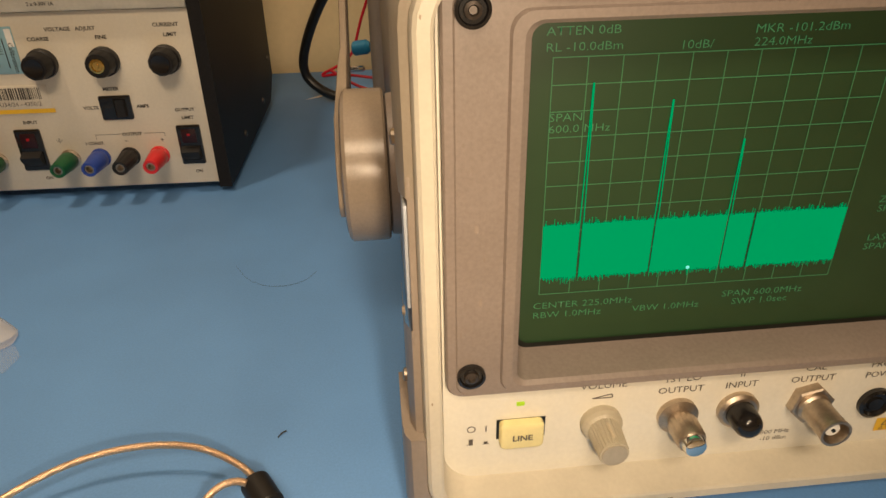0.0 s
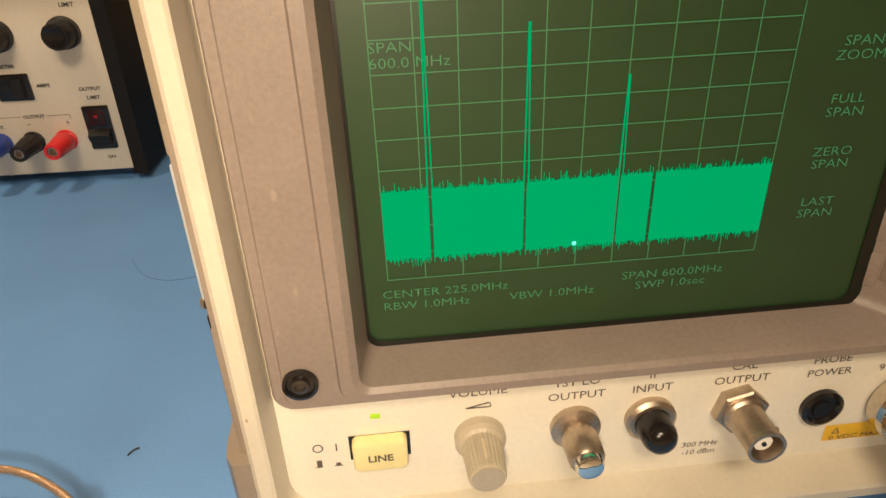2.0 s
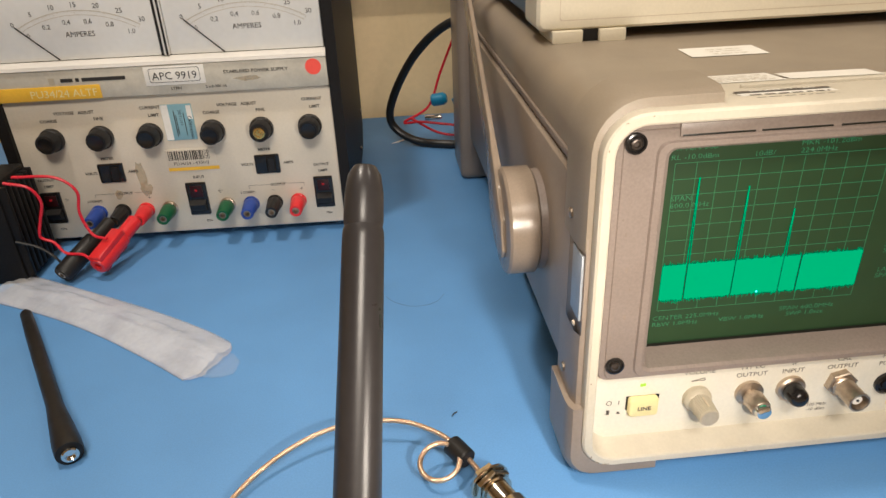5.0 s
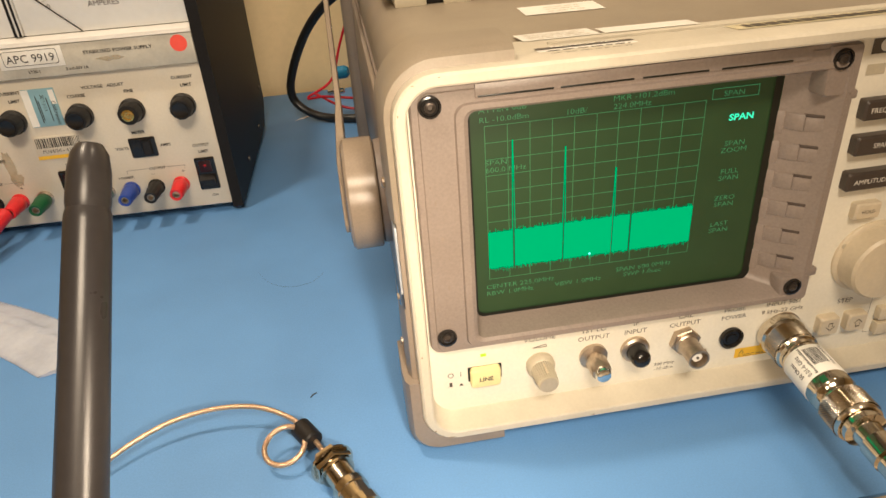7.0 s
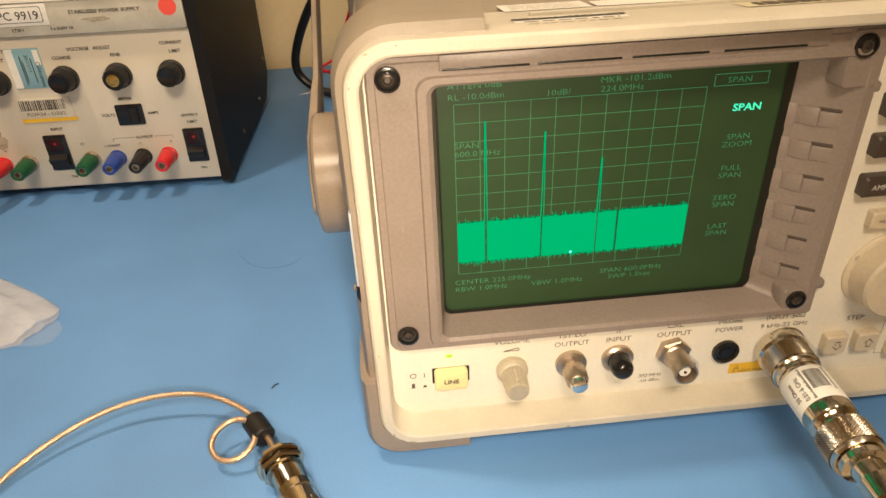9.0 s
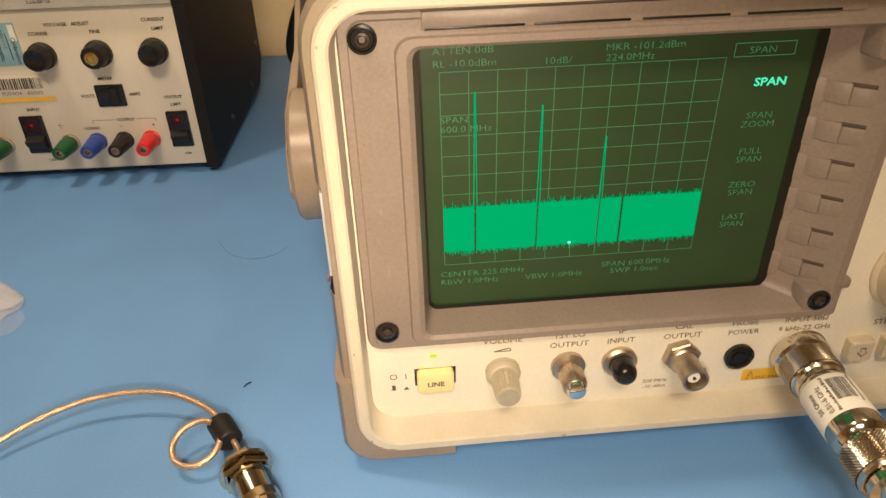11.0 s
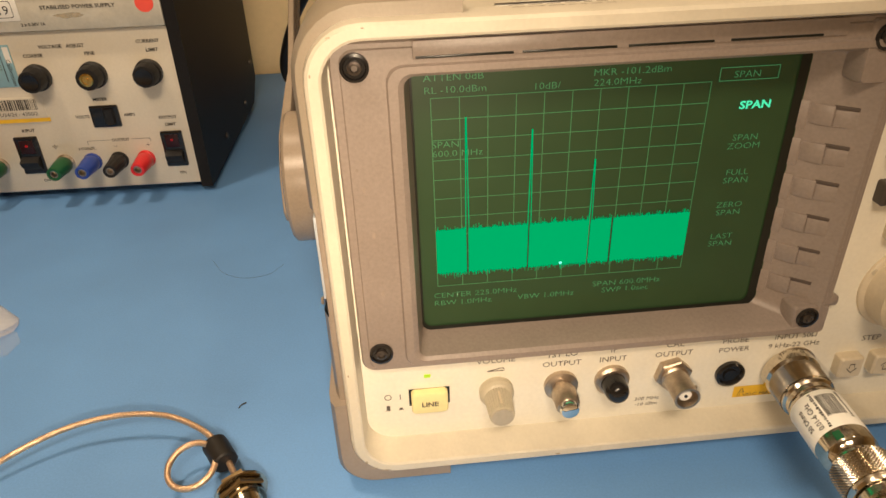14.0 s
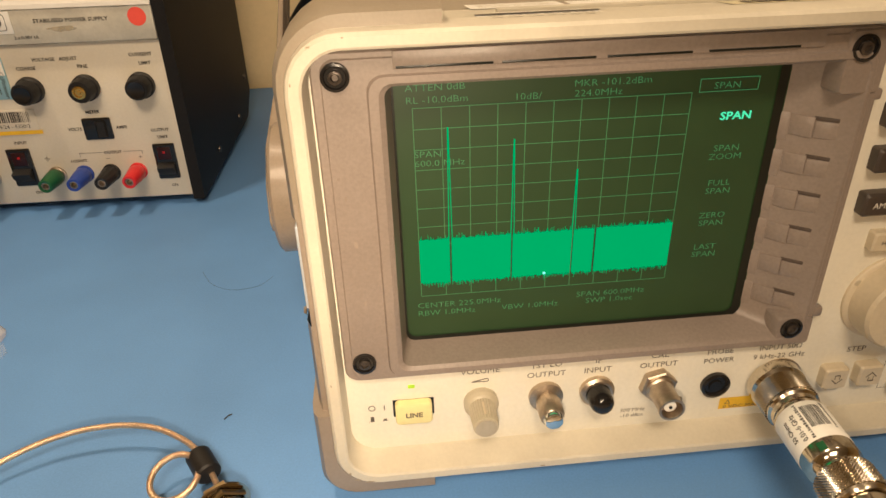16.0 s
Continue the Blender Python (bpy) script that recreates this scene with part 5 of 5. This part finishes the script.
q = [[flap.verts.new(P1 + d * a + nn * (b + 0.002 * math.sin(a * 200)) + Vector((0, 0, 0.0010 + 0.0012 * k + 0.0006 * math.sin(a * 260 + b * 300)))) for a, b in ((-0.006, -0.019), (0.004, -0.020), (0.013, -0.014), (0.019, -0.004), (0.013, 0.006), (0.003, 0.010), (-0.006, 0.010))] for k in (0, 1)]
for k in (0, 1):
    flap.faces.new(q[k])
for i in range(6):
    flap.faces.new((q[0][i], q[0][i + 1], q[1][i + 1], q[1][i]))
part("end_flap", flap, M_FLAP, bag_thing, "clear film end flap")

duck = thing("stubby_antenna", "small black rubber antenna with SMA socket lying on the mat", "antenna", (-0.30, 0.27, 0.0))
A0, A1 = Vector((-0.2695, 0.2280, 0.0082)), Vector((-0.372, 0.405, 0.0060))
dm = aim(A0, A1)
part("whip", lathe([(0.0078, 0.0), (0.0082, 0.002), (0.0082, 0.012), (0.0070, 0.030), (0.0052, 0.055), (0.0050, 0.160), (0.0044, 0.196), (0.0030, 0.200)], dm, 28), M_BLACK, duck, "black rubber whip")
part("socket", lathe([(0.0050, -0.0004), (0.0050, -0.0020), (0.0042, -0.0026), (0.0032, -0.0026), (0.0028, 0.001)], dm, 24), M_CHROME, duck, "bright SMA socket")

coax = thing("copper_coax_jumper", "thin copper coax jumper with a loop, lying on the mat", "coax cable", (-0.08, 0.2, 0.0))
part("cable", tube([(-0.188, 0.02, 0.0036), (-0.187, 0.075, 0.0036), (-0.186, 0.118, 0.0018), (-0.182, 0.150, 0.0020), (-0.168, 0.182, 0.0045), (-0.149, 0.2035, 0.0085), (-0.124, 0.2185, 0.0125), (-0.098, 0.2235, 0.0150), (-0.072, 0.2205, 0.0155), (-0.052, 0.2100, 0.0140), (-0.0405, 0.1980, 0.0120), (-0.0340, 0.1870, 0.0105), (-0.0275, 0.1735, 0.0098)], 0.0015, 12, 40, lump=0.012, twist=0.55), M_COPPER, coax, "copper braided cable")
ring = []
for i in range(15):
    a = radians(35 - i * 338 / 14)
    ring.append((-0.0518 + 0.0112 * math.cos(a), 0.1880 + 0.0108 * math.sin(a), 0.0125 + 0.0035 * math.sin(a + 0.4)))
part("loop", tube(ring, 0.0015, 12, 20, lump=0.012, twist=0.55), M_COPPER, coax, "copper cable loop")
part("sleeve", lathe([(0.0052, 0), (0.0060, 0.0007), (0.0060, 0.0140), (0.0052, 0.0147)], aim((-0.0440, 0.2010, 0.0122), (-0.0325, 0.1825, 0.0110)), 28), M_BLACK, coax, "black rubber sleeve")
cm = aim((-0.0292, 0.1760, 0.0118), (0.0105, 0.0930, 0.0105)) @ Matrix.Diagonal((1.18, 1.18, 1, 1))
con = part("bulkhead_connector", lathe([(0.0030, -0.0010), (0.0042, 0.0), (0.0050, 0.0006), (0.0050, 0.0110)], cm, 28), M_NICKEL, coax, "nickel bulkhead connector")
part("hex_nut", lathe([(0.0074, 0.0012), (0.0080, 0.0018), (0.0080, 0.0044), (0.0076, 0.0050)], cm @ pose(0, 0, 0, 0, 0, 12), 6), M_NICKEL, con)
part("washer", lathe([(0.0098, 0.0060), (0.0102, 0.0063), (0.0102, 0.0070), (0.0098, 0.0073)], cm, 28), M_NICKEL, con)
part("hex_nut", lathe([(0.0088, 0.0078), (0.0094, 0.0084), (0.0094, 0.0106), (0.0088, 0.0112)], cm @ pose(0, 0, 0, 0, 0, 28), 6), M_NICKEL, con)
part("washer", lathe([(0.0078, 0.0128), (0.0078, 0.0140)], cm, 24), M_NICKEL, con)
part("thread", lathe([(0.0056 + 0.0005 * (i % 2), 0.0104 + 0.0007 * i) for i in range(22)], cm, 24), M_NICKEL, con)
part("bayonet", lathe([(0.0060, 0.0250), (0.0076, 0.0256), (0.0076, 0.0300), (0.0070, 0.0306), (0.0070, 0.0380), (0.0078, 0.0386), (0.0078, 0.0440), (0.0066, 0.0448)], cm, 40, flute=20, depth=0.03, lobes=(0.0386, 0.0440)), M_NICKEL, con)
bl = thing("black_coax_lead", "black coaxial lead joined to the copper jumper", "coax cable", (0.01, 0.10, 0.0))
part("boot", lathe([(0.0066, 0.0446), (0.0070, 0.0460), (0.0066, 0.0620), (0.0056, 0.0700), (0.0044, 0.0860), (0.0036, 0.0890)], cm, 28), M_BLACK, bl, "black strain relief boot")
e = cm @ Vector((0, 0, 0.086))
part("sheath", tube([e, cm @ Vector((0, 0, 0.11)), (0.035, 0.045, 0.0042), (0.075, -0.01, 0.0052), (0.13, -0.06, 0.0052), (0.2, -0.12, 0.0052)], 0.0030, 10), M_CAB, bl, "black cable sheath")

# long antenna in front of the bench things
T0, T1 = Vector((-0.0750, 0.126, 0.2125)), Vector((-0.0810, 0.083, 0.1600))
ta = T0 + (T1 - T0) * ((T0.z - 0.008) / (T0.z - T1.z))
tm = aim(ta, T0)
L = (T0 - ta).length
ant = thing("rubber_antenna", "long dark grey rubber antenna propped up at the bench edge", "antenna", (ta.x, ta.y, 0.0))
part("shaft", lathe([(0.0076, -0.004), (0.0082, 0.0), (0.0080, 0.1), (0.0071, L - 0.024), (0.0070, L - 0.022), (0.0065, L - 0.020)], tm, 40), M_RUBBER, ant, "smooth dark grey rubber shaft")
part("tip", lathe([(0.0064, L - 0.0205), (0.0068, L - 0.018), (0.0066, L - 0.008), (0.0057, L - 0.002), (0.0040, L + 0.001), (0.0016, L + 0.0018)], tm, 40), M_RUBBER, ant, "rounded rubber tip")

# mains lead, leads behind the analyser, small scraps
ml = thing("mains_lead", "thick black mains lead looping behind the analyzer", "cable", (-0.05, 0.78, 0.0))
part("sheath", tube([(0.06, 0.705, 0.165), (0.015, 0.715, 0.160), (-0.025, 0.735, 0.125), (-0.055, 0.760, 0.070), (-0.062, 0.770, 0.030), (-0.035, 0.758, 0.0085), (0.01, 0.740, 0.0055), (0.08, 0.73, 0.0055)], 0.0052, 12), M_CAB, ml, "black rubber sheath")
cl = thing("clip_leads", "red leads with a blue connector behind the analyzer", "test leads", (0.02, 0.76, 0.0))
part("lead", tube([(0.03, 0.77, 0.150), (0.005, 0.775, 0.090), (-0.012, 0.78, 0.045), (-0.045, 0.785, 0.024), (-0.02, 0.775, 0.026), (0.04, 0.76, 0.020)], 0.0016, 8), M_WIRE, cl, "red wire")
part("lead", tube([(-0.035, 0.78, 0.030), (0.0, 0.775, 0.010), (0.04, 0.77, 0.0040)], 0.0016, 8), M_WIRE, cl, "red wire")
part("connector", lathe([(0.006, 0), (0.008, 0.002), (0.008, 0.016), (0.005, 0.020)], aim((-0.008, 0.775, 0.054), (0.03, 0.765, 0.060)), 16), M_BLUECONN, cl, "blue connector")
part("clip", lathe([(0.003, 0), (0.0036, 0.002), (0.0036, 0.020), (0.002, 0.022)], aim((-0.018, 0.772, 0.032), (0.02, 0.768, 0.034)), 12), M_CHROME, cl, "bright metal clip")
part("prop", tube([(0.02, 0.77, 0.056), (0.03, 0.772, 0.03), (0.035, 0.775, 0.002)], 0.003, 8), M_BLUECONN, cl)
sc = bmesh.new()
sc.faces.new([sc.verts.new(p) for p in ((-0.066, 0.770, 0.0006), (-0.052, 0.776, 0.0006), (-0.040, 0.785, 0.0012), (-0.050, 0.782, 0.0016))])
tagged(link("paper_scrap", sc, M_FLUFF), "small white scrap lying on the mat", "scrap")
tagged(link("lint_speck", tube([(-0.0400, 0.2375, 0.0006), (-0.0385, 0.2398, 0.0008), (-0.0365, 0.2412, 0.0006)], 0.00035, 6, 4), M_INK), "tiny dark speck of lint on the mat", "lint")
tagged(link("hair", tube([(-0.0840, 0.3990, 0.0004), (-0.0730, 0.3800, 0.0004), (-0.0570, 0.3705, 0.0004), (-0.0400, 0.3735, 0.0004), (-0.0310, 0.3855, 0.0004)], 0.00008, 5, 8), M_INK), "fine dark hair lying on the mat", "hair")
